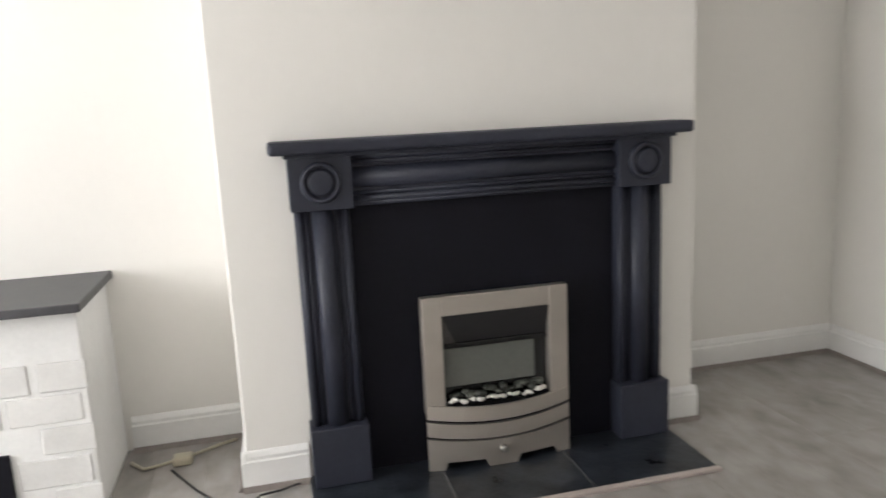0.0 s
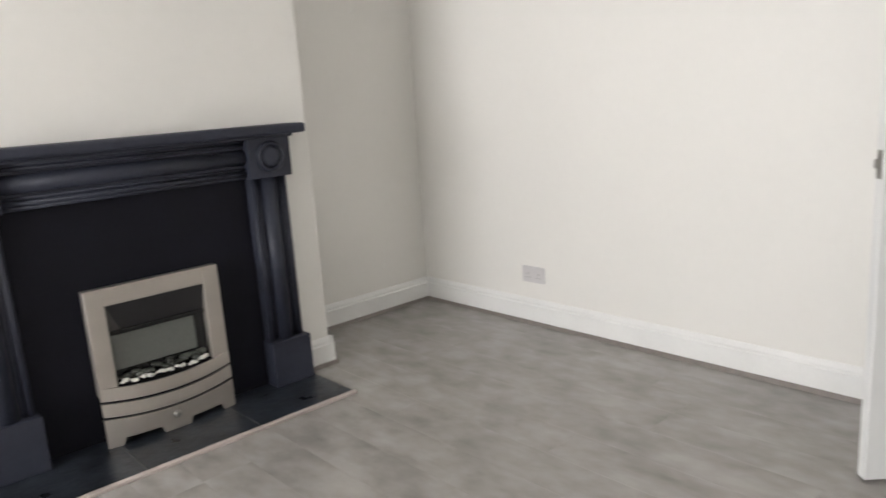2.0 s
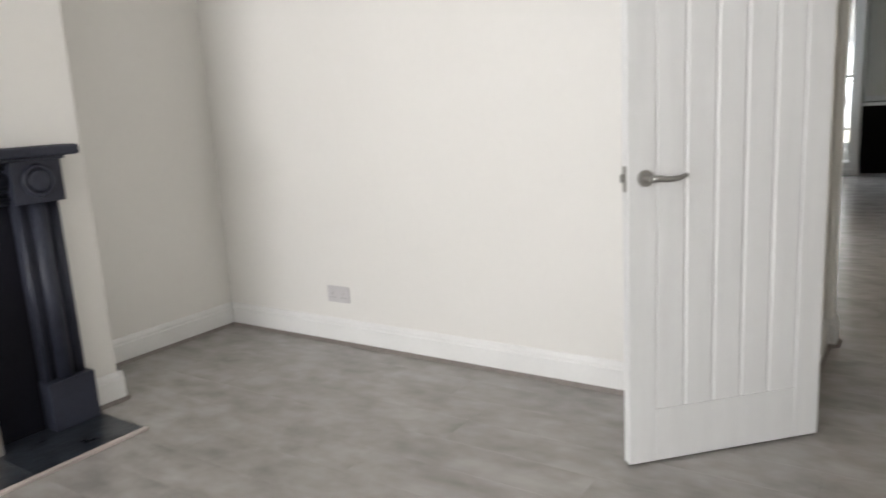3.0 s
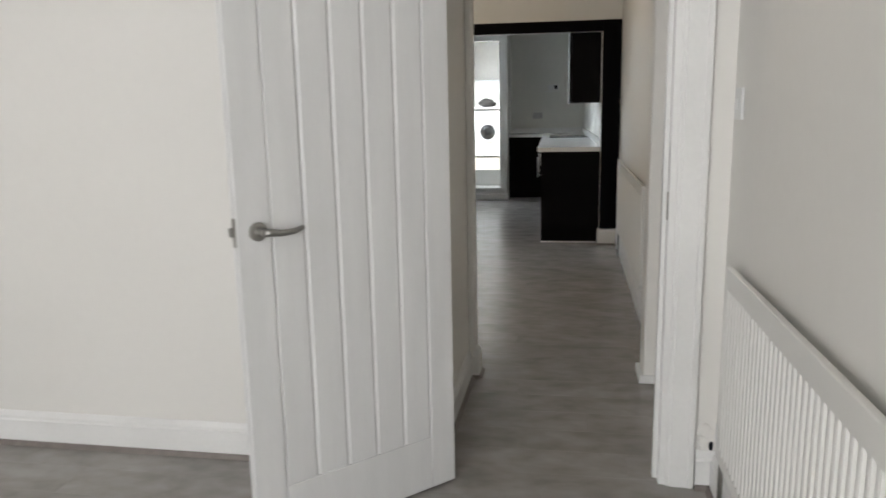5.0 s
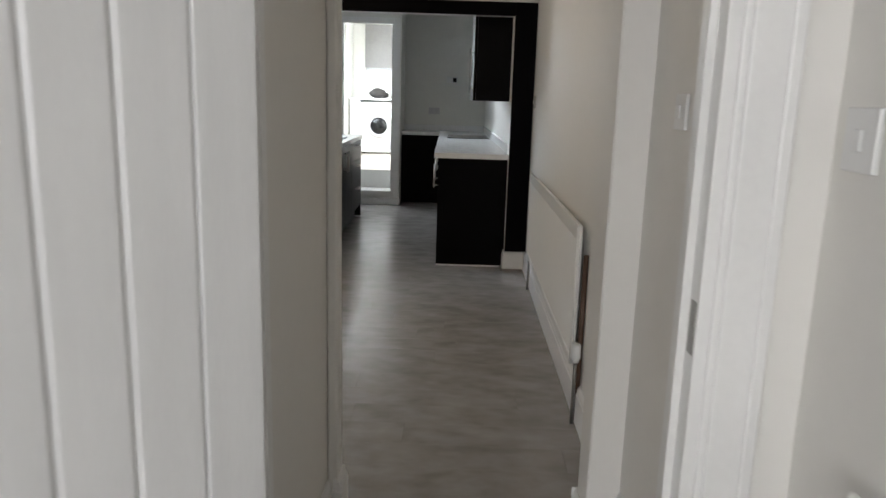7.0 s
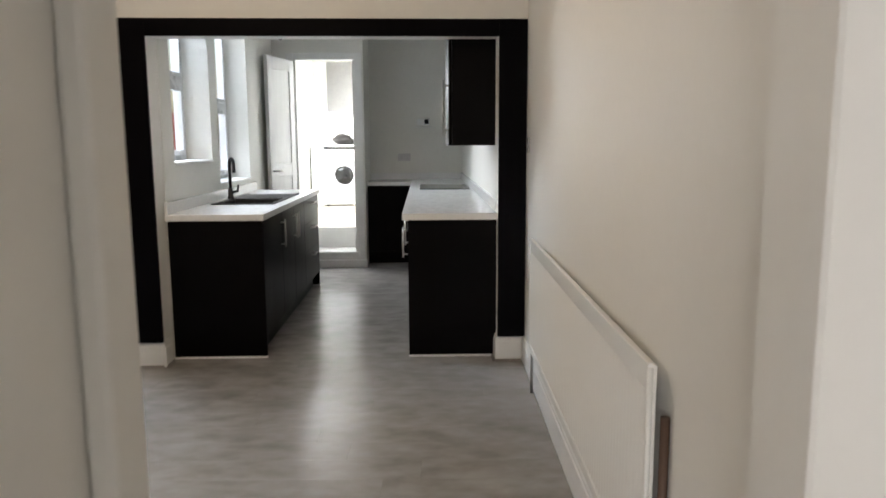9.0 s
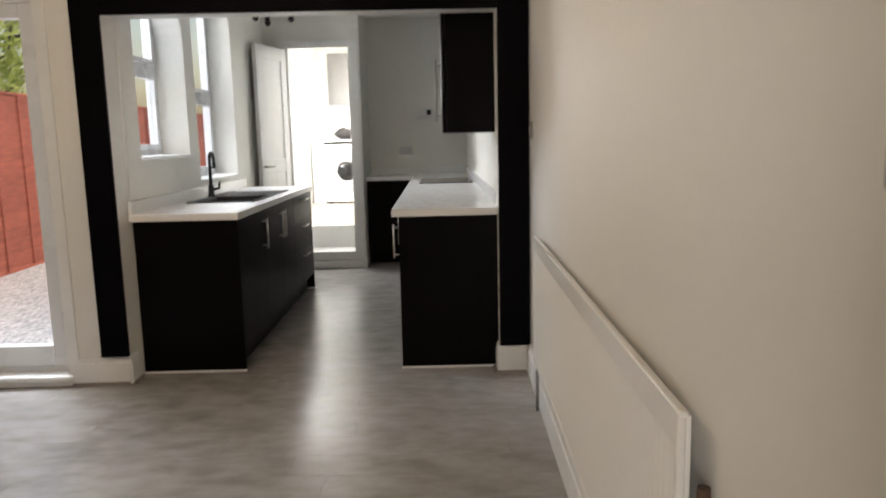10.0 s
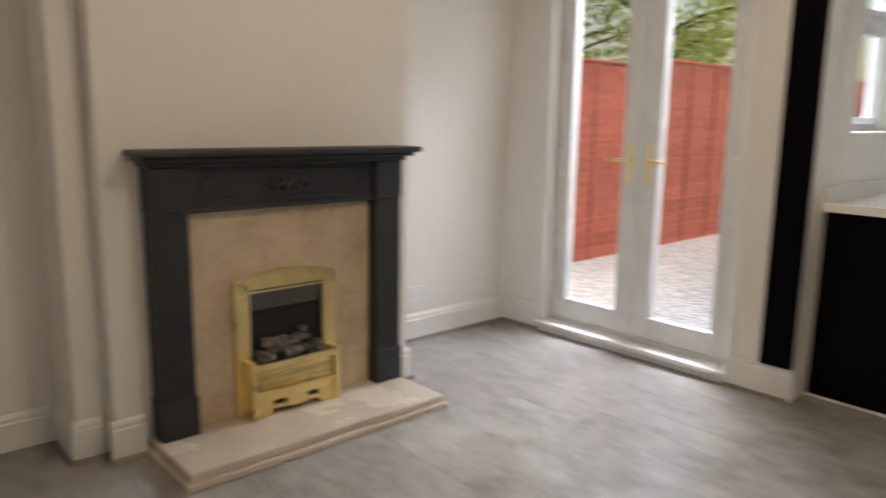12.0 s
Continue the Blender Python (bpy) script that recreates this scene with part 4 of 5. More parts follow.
# ---- garden doors ----
gd = thing("door_2", "white double glazed garden doors with brass lever handles, closed", "door", REAR, kind="structure")
GU = U_E + 0.075
fo = block(GU, FD_V0, FD_Z0, GU + 0.06, FD_V0 + 0.030, FD_Z1, bevel=0.004)
bx(fo, GU, FD_V1 - 0.030, FD_Z0, GU + 0.06, FD_V1, FD_Z1, bevel=0.004)
bx(fo, GU, FD_V0 + 0.030, FD_Z1 - 0.055, GU + 0.06, FD_V1 - 0.030, FD_Z1, bevel=0.004)
bx(fo, GU, FD_V0 + 0.030, FD_Z0, GU + 0.06, FD_V1 - 0.030, FD_Z0 + 0.030, bevel=0.004)
part("frame", fo, UPVC, gd)
vm = 3.06
for a, b, hinge in ((FD_V0 + 0.033, vm - 0.002, -1), (vm + 0.002, FD_V1 - 0.033, 1)):
    lf = bmesh.new()
    z0, z1, s, s_o = FD_Z0 + 0.033, FD_Z1 - 0.058, 0.110, 0.075
    sl, sr = (s_o, s) if hinge < 0 else (s, s_o)
    bx(lf, GU - 0.012, a, z0, GU + 0.045, a + sl, z1, bevel=0.006)
    bx(lf, GU - 0.012, b - sr, z0, GU + 0.045, b, z1, bevel=0.006)
    bx(lf, GU - 0.0115, a + sl, z0, GU + 0.0445, b - sr, z0 + 0.117, bevel=0.006)
    bx(lf, GU - 0.0115, a + sl, z1 - s_o, GU + 0.0445, b - sr, z1, bevel=0.006)
    leaf2 = part("leaf", lf, UPVC, gd)
    gp = part("pane", block(GU + 0.014, a + sl, z0 + 0.117, GU + 0.018, b - sr, z1 - s_o), GLASS, leaf2)
    gp.visible_shadow = False
    hx = (a + 0.055) if hinge > 0 else (b - 0.055)
    part("backplate", block(GU - 0.020, hx - 0.014, 0.935, GU - 0.012, hx + 0.014, 1.135, bevel=0.003), BRASS, leaf2, "brass handle backplate")
    d = 1 if hinge > 0 else -1
    part("lever", tube(bmesh.new(), [(GU - 0.015, hx, 1.053), (GU - 0.055, hx, 1.053), (GU - 0.062, hx + d * 0.02, 1.054), (GU - 0.060, hx + d * 0.12, 1.048)], [0.009, 0.009, 0.009, 0.007], 10), BRASS, leaf2, "brass lever")
    hy = (FD_V0 + 0.031) if hinge < 0 else (FD_V1 - 0.031)
    for hz in (0.35, 1.05, 1.80):
        part("hinge", tube(bmesh.new(), [(GU - 0.018, hy, hz - 0.045), (GU - 0.018, hy, hz + 0.045)], 0.009, 10), PLASTICW, leaf2)
ts = block(U_E - 0.045, FD_V0 - 0.04, FD_Z0 - 0.022, GU, FD_V1 + 0.04, FD_Z0 + 0.004, bevel=0.006)
bx(ts, U_E - 0.020, FD_V0 - 0.02, 0.003, U_E, FD_V1 + 0.02, FD_Z0 - 0.022)
setting("trim_garden_sill", ts, GLOSS, "white painted threshold board of the garden doors", "threshold", REAR)
ar = bmesh.new()
bx(ar, U_E - 0.012, FD_V1, FD_Z0, U_E, FD_V1 + 0.06, FD_Z1 + 0.06, bevel=0.003)
bx(ar, U_E - 0.012, FD_V0 - 0.06, FD_Z0, U_E, FD_V0, FD_Z1 + 0.06, bevel=0.003)
bx(ar, U_E - 0.0125, FD_V0, FD_Z1, U_E, FD_V1, FD_Z1 + 0.06, bevel=0.003)
setting("trim_garden_doors", ar, GLOSS, "white gloss architrave round the garden doors", "trim", REAR)


# ---- kitchen windows ----
def window(name, m, w, z0, z1, transom, label):
    """A white window in the local x-z plane, its middle at x=0; the room is towards -y."""
    g = thing(name, label, "window", m, kind="structure")
    f = 0.055
    fr_ = block(-w / 2, 0, z0, -w / 2 + f, 0.06, z1, bevel=0.004)
    bx(fr_, w / 2 - f, 0, z0, w / 2, 0.06, z1, bevel=0.004)
    bx(fr_, -w / 2 + f, 0, z0, w / 2 - f, 0.06, z0 + f, bevel=0.004)
    bx(fr_, -w / 2 + f, 0, z1 - f, w / 2 - f, 0.06, z1, bevel=0.004)
    bars = [z0 + f]
    if transom:
        bx(fr_, -w / 2 + f, -0.004, transom - 0.03, w / 2 - f, 0.06, transom + 0.03, bevel=0.004)
        bars = [z0 + f, transom - 0.03, transom + 0.03]
    bars.append(z1 - f)
    fr_o = part("window_frame", fr_, UPVC, g)
    for lo, hi in zip(bars[::2], bars[1::2]):
        sa = block(-w / 2 + f, -0.012, lo, -w / 2 + f + 0.035, 0.03, hi, bevel=0.004)
        bx(sa, w / 2 - f - 0.035, -0.012, lo, w / 2 - f, 0.03, hi, bevel=0.004)
        bx(sa, -w / 2 + f + 0.035, -0.0115, lo, w / 2 - f - 0.035, 0.03, lo + 0.035, bevel=0.004)
        bx(sa, -w / 2 + f + 0.035, -0.0115, hi - 0.035, w / 2 - f - 0.035, 0.03, hi, bevel=0.004)
        so = part("sash", sa, UPVC, g)
        p = part("pane", block(-w / 2 + f + 0.035, 0.012, lo + 0.035, w / 2 - f - 0.035, 0.016, hi - 0.035), GLASS, so)
        p.visible_shadow = False
    return g


for nm, (a, b, lo, hi), tr_ in (("window_1", KW1, 1.78), ("window_2", KW2, 1.66)):
    window(nm, KIT @ Matrix.Translation(((a + b) / 2, K_L + REV, 0)), b - a, lo, hi, tr_, "white casement window in a deep reveal")
    setting(nm.replace("window", "window_sill"), block(a, K_L - 0.012, lo - 0.002, b, K_L + REV, lo + 0.018, bevel=0.006), GLOSS, "white painted window sill", "sill", KIT)
# curved heads of the two reveals
for a, b, lo, hi in (KW1, KW2):
    hb = bmesh.new()
    for sgn, xc in ((1, a), (-1, b)):
        pts = [(xc, hi)] + [(xc + sgn * 0.22 * (1 - math.cos(math.pi / 2 * k / 8)), hi - 0.22 * (1 - math.sin(math.pi / 2 * k / 8))) for k in range(9)]
        prism(hb, pts, REV - 0.002, Matrix.Translation((0, K_L + 0.001, 0)))
    setting("wall_reveal_arch", hb, WALL_K, "white plaster arched window head", "wall", KIT)

window("window_3", KIT @ Matrix.Translation((5.7, K_L + 0.26, 0)), 2.4, 1.20, 2.45, 2.0, "wide white utility window")
window("window_4", KIT @ Matrix.Translation((UT_U1 + 0.08, 1.775, 0)) @ RZ(-90), 0.55, 1.75, 2.50, 0, "small white end window of the utility room")
window("window_5", Matrix.Translation((X_F - 0.12, 2.45, 0)) @ RZ(90), 3.20, 0.60, 2.30, 1.85, "wide white front room window")
setting("window_sill_5", block(X_F - 0.12, 0.85, 0.602, X_F + 0.03, 4.05, 0.622, bevel=0.006), GLOSS, "white painted window sill", "sill")


# ---- kitchen cabinets ----
def bar_handle(parent, p, length, vertical, out):
    """A steel bar handle standing out along out from the point p."""
    o = Vector(out)
    d = Vector((0, 0, 1)) if vertical else Vector((1, 0, 0)) if abs(o.y) > 0.5 else Vector((0, 1, 0))
    p = Vector(p)
    bm = tube(bmesh.new(), [p + o * 0.032 - d * length / 2, p + o * 0.032 + d * length / 2], 0.006, 10)
    for s in (-0.4, 0.4):
        tube(bm, [p + d * length * s, p + d * length * s + o * 0.032], 0.005, 8)
    return part("handle", bm, BARM, parent, "brushed steel bar handle")


def cabinet(name, label, u0, u1, vback, vfront, fronts, plinth=0.14, top=0.872):
    """Base cabinet with its front at vfront; fronts are (u0, u1, z0, z1, handle) panels."""
    s = 1 if vfront > vback else -1
    c = thing(name, label, "cabinet", KIT)
    part("body", block(u0, vback, plinth, u1, vfront - s * 0.022, top), UNIT, c)
    part("plinth", block(u0, vback, 0.0, u1, vfront - s * 0.065, plinth), UNIT, c)
    for a, b, z0, z1, hd_ in fronts:
        dname = "drawer" if hd_ == "h" else "door"
        d = part(dname, block(a + 0.0015, vfront - s * 0.020, z0 + 0.0015, b - 0.0015, vfront, z1 - 0.0015, bevel=0.002), UNIT, c)
        if hd_ == "l":
            bar_handle(d, (a + 0.045, vfront, z1 - 0.15), 0.19, True, (0, s, 0))
        elif hd_ == "r":
            bar_handle(d, (b - 0.045, vfront, z1 - 0.15), 0.19, True, (0, s, 0))
        elif hd_ == "h":
            bar_handle(d, ((a + b) / 2, vfront, z1 - 0.05), 0.19, False, (0, s, 0))
    return c


def end_panel(u0, u1, v0, v1, zt=0.872):
    e = thing("cabinet_end", "black cabinet end panel on a white sealant strip", "panel", KIT)
    part("board", block(u0, v0, 0.012, u1, v1, zt, bevel=0.0015), UNIT, e)
    part("seal_strip", block(u0 - 0.004, v0, 0.0, u1, v1, 0.012), PLASTICW, e, "white sealant strip")
    return e


VL, VR = 1.567, 0.676
WTOP = 0.872
end_panel(0.260, 0.278, VL, K_L - 0.006)
cabinet("base_cabinet", "black base cabinet with one door and a bar handle", 0.279, 0.90, K_L - 0.006, VL, [(0.279, 0.90, 0.14, WTOP, "r")])
cabinet("sink_cabinet", "black double-door sink cabinet with bar handles", 0.901, 1.90, K_L - 0.006, VL, [(0.901, 1.40, 0.14, WTOP, "r"), (1.40, 1.90, 0.14, WTOP, "l")])
cabinet("drawer_cabinet", "black three-drawer cabinet with bar handles", 1.901, 2.72, K_L - 0.006, VL, [(1.901, 2.72, 0.66, WTOP, "h"), (1.901, 2.72, 0.42, 0.66, "h"), (1.901, 2.72, 0.14, 0.42, "h")])
end_panel(2.721, 2.739, VL, K_L - 0.006)
end_panel(0.245, 0.263, K_R + 0.006, VR)
cabinet("base_cabinet", "black base cabinet with one door and a bar handle", 0.264, 0.83, K_R + 0.006, VR, [(0.264, 0.83, 0.14, WTOP, "l")])
cabinet("base_cabinet", "black base cabinet with one door and a bar handle", 0.831, 1.43, K_R + 0.006, VR, [(0.831, 1.43, 0.14, WTOP, "l")])
cabinet("base_cabinet", "black base cabinet with one door and a bar handle", 1.431, 2.30, K_R + 0.006, VR, [(1.431, 1.86, 0.14, WTOP, "r"), (1.86, 2.30, 0.14, WTOP, "l")])
cabinet("oven_cabinet", "black cabinet under the hob", 2.301, 3.40, K_R + 0.006, VR, [(2.301, 3.40, 0.14, WTOP, "")])
cabinet("corner_cabinet", "black corner base cabinet", 3.401, 4.66, K_R + 0.006, VR, [(3.401, 4.03, 0.14, WTOP, "")])
bc = thing("base_cabinet", "black base cabinet along the back wall", "cabinet", KIT)
part("body", block(4.052, VR + 0.002, 0.14, 4.66, 1.195, WTOP), UNIT, bc)
part("plinth", block(4.09, VR + 0.002, 0.0, 4.66, 1.195, 0.14), UNIT, bc)
part("door", block(4.030, VR + 0.004, 0.142, 4.050, 1.193, WTOP - 0.002, bevel=0.002), UNIT, bc)

def holed_slab(x0, y0, x1, y1, hx0, hy0, hx1, hy1, z0, z1):
    """A slab with one rectangular hole cut through."""
    bm = bmesh.new()
    outer, inner = ((x0, y0), (x1, y0), (x1, y1), (x0, y1)), ((hx0, hy0), (hx1, hy0), (hx1, hy1), (hx0, hy1))
    ring = [[bm.verts.new((x, y, z)) for x, y in loop] for loop in (outer, inner) for z in (z0, z1)]
    ob_, ot, ib, it = ring
    for k in range(4):
        n = (k + 1) % 4
        for quad in ((ot[k], ot[n], it[n], it[k]), (ob_[n], ob_[k], ib[k], ib[n]), (ob_[k], ob_[n], ot[n], ot[k]), (ib[n], ib[k], it[k], it[n])):
            bm.faces.new(quad)
    edges = [e for e in bm.edges if all(v in ot for v in e.verts)]
    bmesh.ops.bevel(bm, geom=edges, offset=0.006, segments=3, affect="EDGES", profile=0.5)
    bmesh.ops.recalc_face_normals(bm, faces=bm.faces)
    return bm


def placed(name, bm, material, label, category):
    o = new(name, mesh_from(name, bm, material))
    o.matrix_world = KIT
    return tagged(o, label, category)


placed("worktop", holed_slab(0.225, VL - 0.014, 2.755, K_L - 0.002, 0.976, 1.631, 2.079, 2.075, WTOP, 0.912), WORKTOP, "white speckled worktop over the sink run", "worktop")
placed("worktop_upstand", block(0.225, K_L - 0.022, 0.9125, 2.755, K_L - 0.002, 0.985, bevel=0.002), WORKTOP, "low white upstand behind the sink", "upstand")
FLAT = Matrix(((1, 0, 0, 0), (0, 0, 1, 0), (0, 1, 0, 0), (0, 0, 0, 1)))
l_shape = [(0.185, K_R + 0.002), (4.66, K_R + 0.002), (4.66, 1.198), (4.02, 1.198), (4.02, VR + 0.033), (0.185, VR + 0.033)]
placed("worktop", prism(bmesh.new(), l_shape, 0.040, Matrix.Translation((0, 0, WTOP)) @ FLAT), WORKTOP, "white speckled L-shaped worktop", "worktop")
placed("worktop_upstand", block(0.30, K_R + 0.002, 0.9125, 4.654, K_R + 0.022, 0.985, bevel=0.002), WORKTOP, "low white speckled upstand along the party wall", "upstand")
placed("worktop_upstand", block(4.655, K_R + 0.002, 0.9125, 4.678, 1.198, 0.985, bevel=0.002), WORKTOP, "low white speckled upstand along the back wall", "upstand")

sk = thing("sink", "black composite sink with drainer set in the worktop", "sink", KIT)
SU0, SU1, SV0, SV1, SUM = 0.977, 2.078, 1.632, 2.074, 1.52    # sink outline and the end of its bowl
sb = bmesh.new()
bx(sb, SU0, SV0, 0.909, SU1, SV0 + 0.028, 0.920, bevel=0.004)
bx(sb, SU0, SV1 - 0.034, 0.909, SU1, SV1, 0.920, bevel=0.004)
bx(sb, SU0, SV0 + 0.028, 0.909, SU0 + 0.028, SV1 - 0.034, 0.920, bevel=0.004)
bx(sb, SUM, SV0 + 0.028, 0.906, SU1, SV1 - 0.034, 0.916, bevel=0.003)
for i in range(8):
    bx(sb, SUM + 0.08, SV0 + 0.058 + i * 0.042, 0.916, SU1 - 0.03, SV0 + 0.070 + i * 0.042, 0.919, bevel=0.001)
part("rim", sb, SINK, sk)
sbw = bmesh.new()
b0, b1, c0, c1 = SU0 + 0.028, SUM, SV0 + 0.028, SV1 - 0.034
bx(sbw, b0, c0, 0.75, b0 + 0.010, c1, 0.909)
bx(sbw, b1 - 0.010, c0, 0.75, b1, c1, 0.909)
bx(sbw, b0 + 0.010, c0, 0.75, b1 - 0.010, c0 + 0.010, 0.909)
bx(sbw, b0 + 0.010, c1 - 0.010, 0.75, b1 - 0.010, c1, 0.909)
bx(sbw, b0, c0, 0.74, b1, c1, 0.75)
part("bowl", sbw, SINK, sk)
tp = thing("mixer_tap", "matt black swan-neck kitchen tap", "tap", KIT @ Matrix.Translation((1.48, 2.057, 0.920)) @ RZ(-58))
part("base", lathe(bmesh.new(), [(0.026, 0), (0.026, 0.010), (0.020, 0.018), (0.019, 0.075), (0.016, 0.082)], Matrix()), SINK, tp)
neck = [(0, 0, 0.08), (0, 0, 0.25)] + [(0, -0.055 + 0.055 * math.cos(a), 0.25 + 0.055 * math.sin(a)) for a in [math.pi * k / 10 for k in range(1, 11)]] + [(0, -0.11, 0.20)]
part("spout", tube(bmesh.new(), neck, [0.012] * (len(neck) - 1) + [0.014], 12), SINK, tp)
part("lever", tube(bmesh.new(), [(0.015, 0, 0.05), (0.055, -0.005, 0.055), (0.062, -0.006, 0.105)], [0.012, 0.010, 0.007], 10), SINK, tp)
hb = thing("hob", "black glass induction hob set on the worktop", "hob", KIT)
part("glass", block(2.60, 0.15, 0.9125, 3.35, 0.61, 0.920, bevel=0.002), HOB, hb)

wu = thing("wall_cabinet", "black wall cabinet with a bar handle on its door", "cabinet", KIT)
part("body", block(0.33, K_R + 0.002, 1.319, 0.93, 0.397, 2.10, bevel=0.0015), UNIT, wu)
d = part("door", block(0.33, 0.399, 1.319, 0.93, 0.419, 2.10, bevel=0.002), UNIT, wu)
bar_handle(d, (0.40, 0.419, 1.55), 0.34, True, (0, 1, 0))
th = thing("thermostat", "small white wall controller with a dark display", "thermostat", KIT @ Matrix.Translation((K_BACK, 0.57, 1.58)) @ RZ(90))
part("case", block(-0.075, 0, -0.04, 0.075, 0.03, 0.04, bevel=0.006), PLASTICW, th)
part("display", block(-0.060, 0.030, -0.025, -0.012, 0.032, 0.030), BLACKP, th)
part("shelf", block(-0.10, 0, -0.065, 0.12, 0.05, -0.055, bevel=0.003), PLASTICW, th)

# utility doorway
uf = thing("door_frame", "white gloss door frame of the utility room", "door frame", KIT, kind="structure")
ub = bmesh.new()
bx(ub, K_DOOR - 0.012, UD_V0 - 0.075, 0.0, K_DOOR, UD_V0, UD_Z1 + 0.07, bevel=0.003)
bx(ub, K_DOOR - 0.012, UD_V1, 0.0, K_DOOR, UD_V1 + 0.075, UD_Z1 + 0.07, bevel=0.003)
bx(ub, K_DOOR - 0.0125, UD_V0, UD_Z1, K_DOOR, UD_V1, UD_Z1 + 0.07, bevel=0.003)
part("architrave", ub, GLOSS, uf)
ul = bmesh.new()
bx(ul, K_DOOR, UD_V0, 0.172, K_DOOR + 0.10, UD_V0 + 0.025, UD_Z1, bevel=0.002)
bx(ul, K_DOOR, UD_V1 - 0.025, 0.172, K_DOOR + 0.10, UD_V1, UD_Z1, bevel=0.002)
part("lining", ul, GLOSS, uf)
ud = thing("door_3", "white panelled utility door, standing open against the wall", "door", KIT @ Matrix.Translation((K_DOOR - 0.025, UD_V1 + 0.010, 0.185)) @ RZ(165), kind="structure")
udl = bmesh.new()
w_, h_, t_ = 0.62, 2.0, 0.038
for a, b, c, e in ((0, 0.11, 0, h_), (w_ - 0.11, w_, 0, h_), (0.11, w_ - 0.11, 0, 0.2), (0.11, w_ - 0.11, h_ - 0.12, h_), (0.11, w_ - 0.11, 0.82, 0.95)):
    bx(udl, a, -t_ / 2 + (0.0004 if 0 < a < 0.2 else 0), c, b, t_ / 2 - (0.0004 if 0 < a < 0.2 else 0), e, bevel=0.003)
part("door_frame", udl, DOORP, ud)
for c, e in ((0.2, 0.82), (0.95, h_ - 0.12)):
    part("panel", block(0.11, -0.010, c, w_ - 0.11, 0.010, e), DOORP, ud)
part("lever", tube(bmesh.new(), [(w_ - 0.05, t_ / 2, 0.88), (w_ - 0.05, t_ / 2 + 0.045, 0.88), (w_ - 0.17, t_ / 2 + 0.045, 0.88)], 0.009, 10), CHROME, ud)

# utility contents
wm = thing("washing_machine", "white front-loading washing machine with a dark round door", "washing machine", KIT @ Matrix.Translation((7.12, 1.76, 0.401)))
part("body", block(0, -0.30, 0.02, 0.56, 0.30, 0.85, bevel=0.008), PLASTICW, wm)
part("control_panel", block(-0.012, -0.295, 0.735, 0, 0.295, 0.845, bevel=0.004), PLASTICW, wm)
mw = Matrix.Translation((0, 0, 0.46)) @ Matrix.Rotation(radians(-90), 4, "Y")
part("door_ring", lathe(bmesh.new(), [(0.20, 0), (0.20, 0.015), (0.185, 0.035), (0.150, 0.040), (0.140, 0.025), (0.140, 0)], mw, 40), SOCKET_W, wm, "grey door ring")
part("door_glass", lathe(bmesh.new(), [(0.139, 0.001), (0.135, 0.022), (0.09, 0.036), (0.02, 0.040)], mw, 36), BLACKGLOSS, wm, "dark glass door")
part("kick_panel", block(-0.006, -0.295, 0.03, 0, 0.295, 0.11, bevel=0.003), PLASTICW, wm)
for sy in (-0.25, 0.25):
    part("foot", block(0.03, sy - 0.025, 0, 0.08, sy + 0.025, 0.022), BLACKP, wm)
# added white board covers a dark gap where a bright wall belongs
placed("filler_panel", block(7.12, 2.068, 0.402, 7.70, K_L + 0.10, 1.283, bevel=0.003), PLASTICW, "white filler panel added beside the washing machine", "panel")
shf = new("shelf", mesh_from("shelf", block(7.05, 1.02, 1.285, UT_U1 - 0.002, K_L + 0.10, 1.315, bevel=0.004), WORKTOP))
shf.matrix_world = KIT
tagged(shf, "white worktop shelf over the washing machine", "shelf")
bag = new("folded_bag", mesh_from("folded_bag", stone(stone(bmesh.new(), (0, 0, 0.08), 0.13, 5, 0.6), (0.02, -0.1, 0.05), 0.10, 7, 0.5), BAGM))
bag.matrix_world = KIT @ Matrix.Translation((7.32, 1.80, 1.317))
tagged(bag, "dark grey crumpled bag on the utility shelf", "bag")
bl = new("roller_blind", mesh_from("roller_blind", block(UT_U1 - 0.03, 1.50, 1.83, UT_U1 - 0.024, 2.06, 2.58), BLIND))
bl.matrix_world = KIT
tagged(bl, "grey roller blind drawn over the end window", "blind")


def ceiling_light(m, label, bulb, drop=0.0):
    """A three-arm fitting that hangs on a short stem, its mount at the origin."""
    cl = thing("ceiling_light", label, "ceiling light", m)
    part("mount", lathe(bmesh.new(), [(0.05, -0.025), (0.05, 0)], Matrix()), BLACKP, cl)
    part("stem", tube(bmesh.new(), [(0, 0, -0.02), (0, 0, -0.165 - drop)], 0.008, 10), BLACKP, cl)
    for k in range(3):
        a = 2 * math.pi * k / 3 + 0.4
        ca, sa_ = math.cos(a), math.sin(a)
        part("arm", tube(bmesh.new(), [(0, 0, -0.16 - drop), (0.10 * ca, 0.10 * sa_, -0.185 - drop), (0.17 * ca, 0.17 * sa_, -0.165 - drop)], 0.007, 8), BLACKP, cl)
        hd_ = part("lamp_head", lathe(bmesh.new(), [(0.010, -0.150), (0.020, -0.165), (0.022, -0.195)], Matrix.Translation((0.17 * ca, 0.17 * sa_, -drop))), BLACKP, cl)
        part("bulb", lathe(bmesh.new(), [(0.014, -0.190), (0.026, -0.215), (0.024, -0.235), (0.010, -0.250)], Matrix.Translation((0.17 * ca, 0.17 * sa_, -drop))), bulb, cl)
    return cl


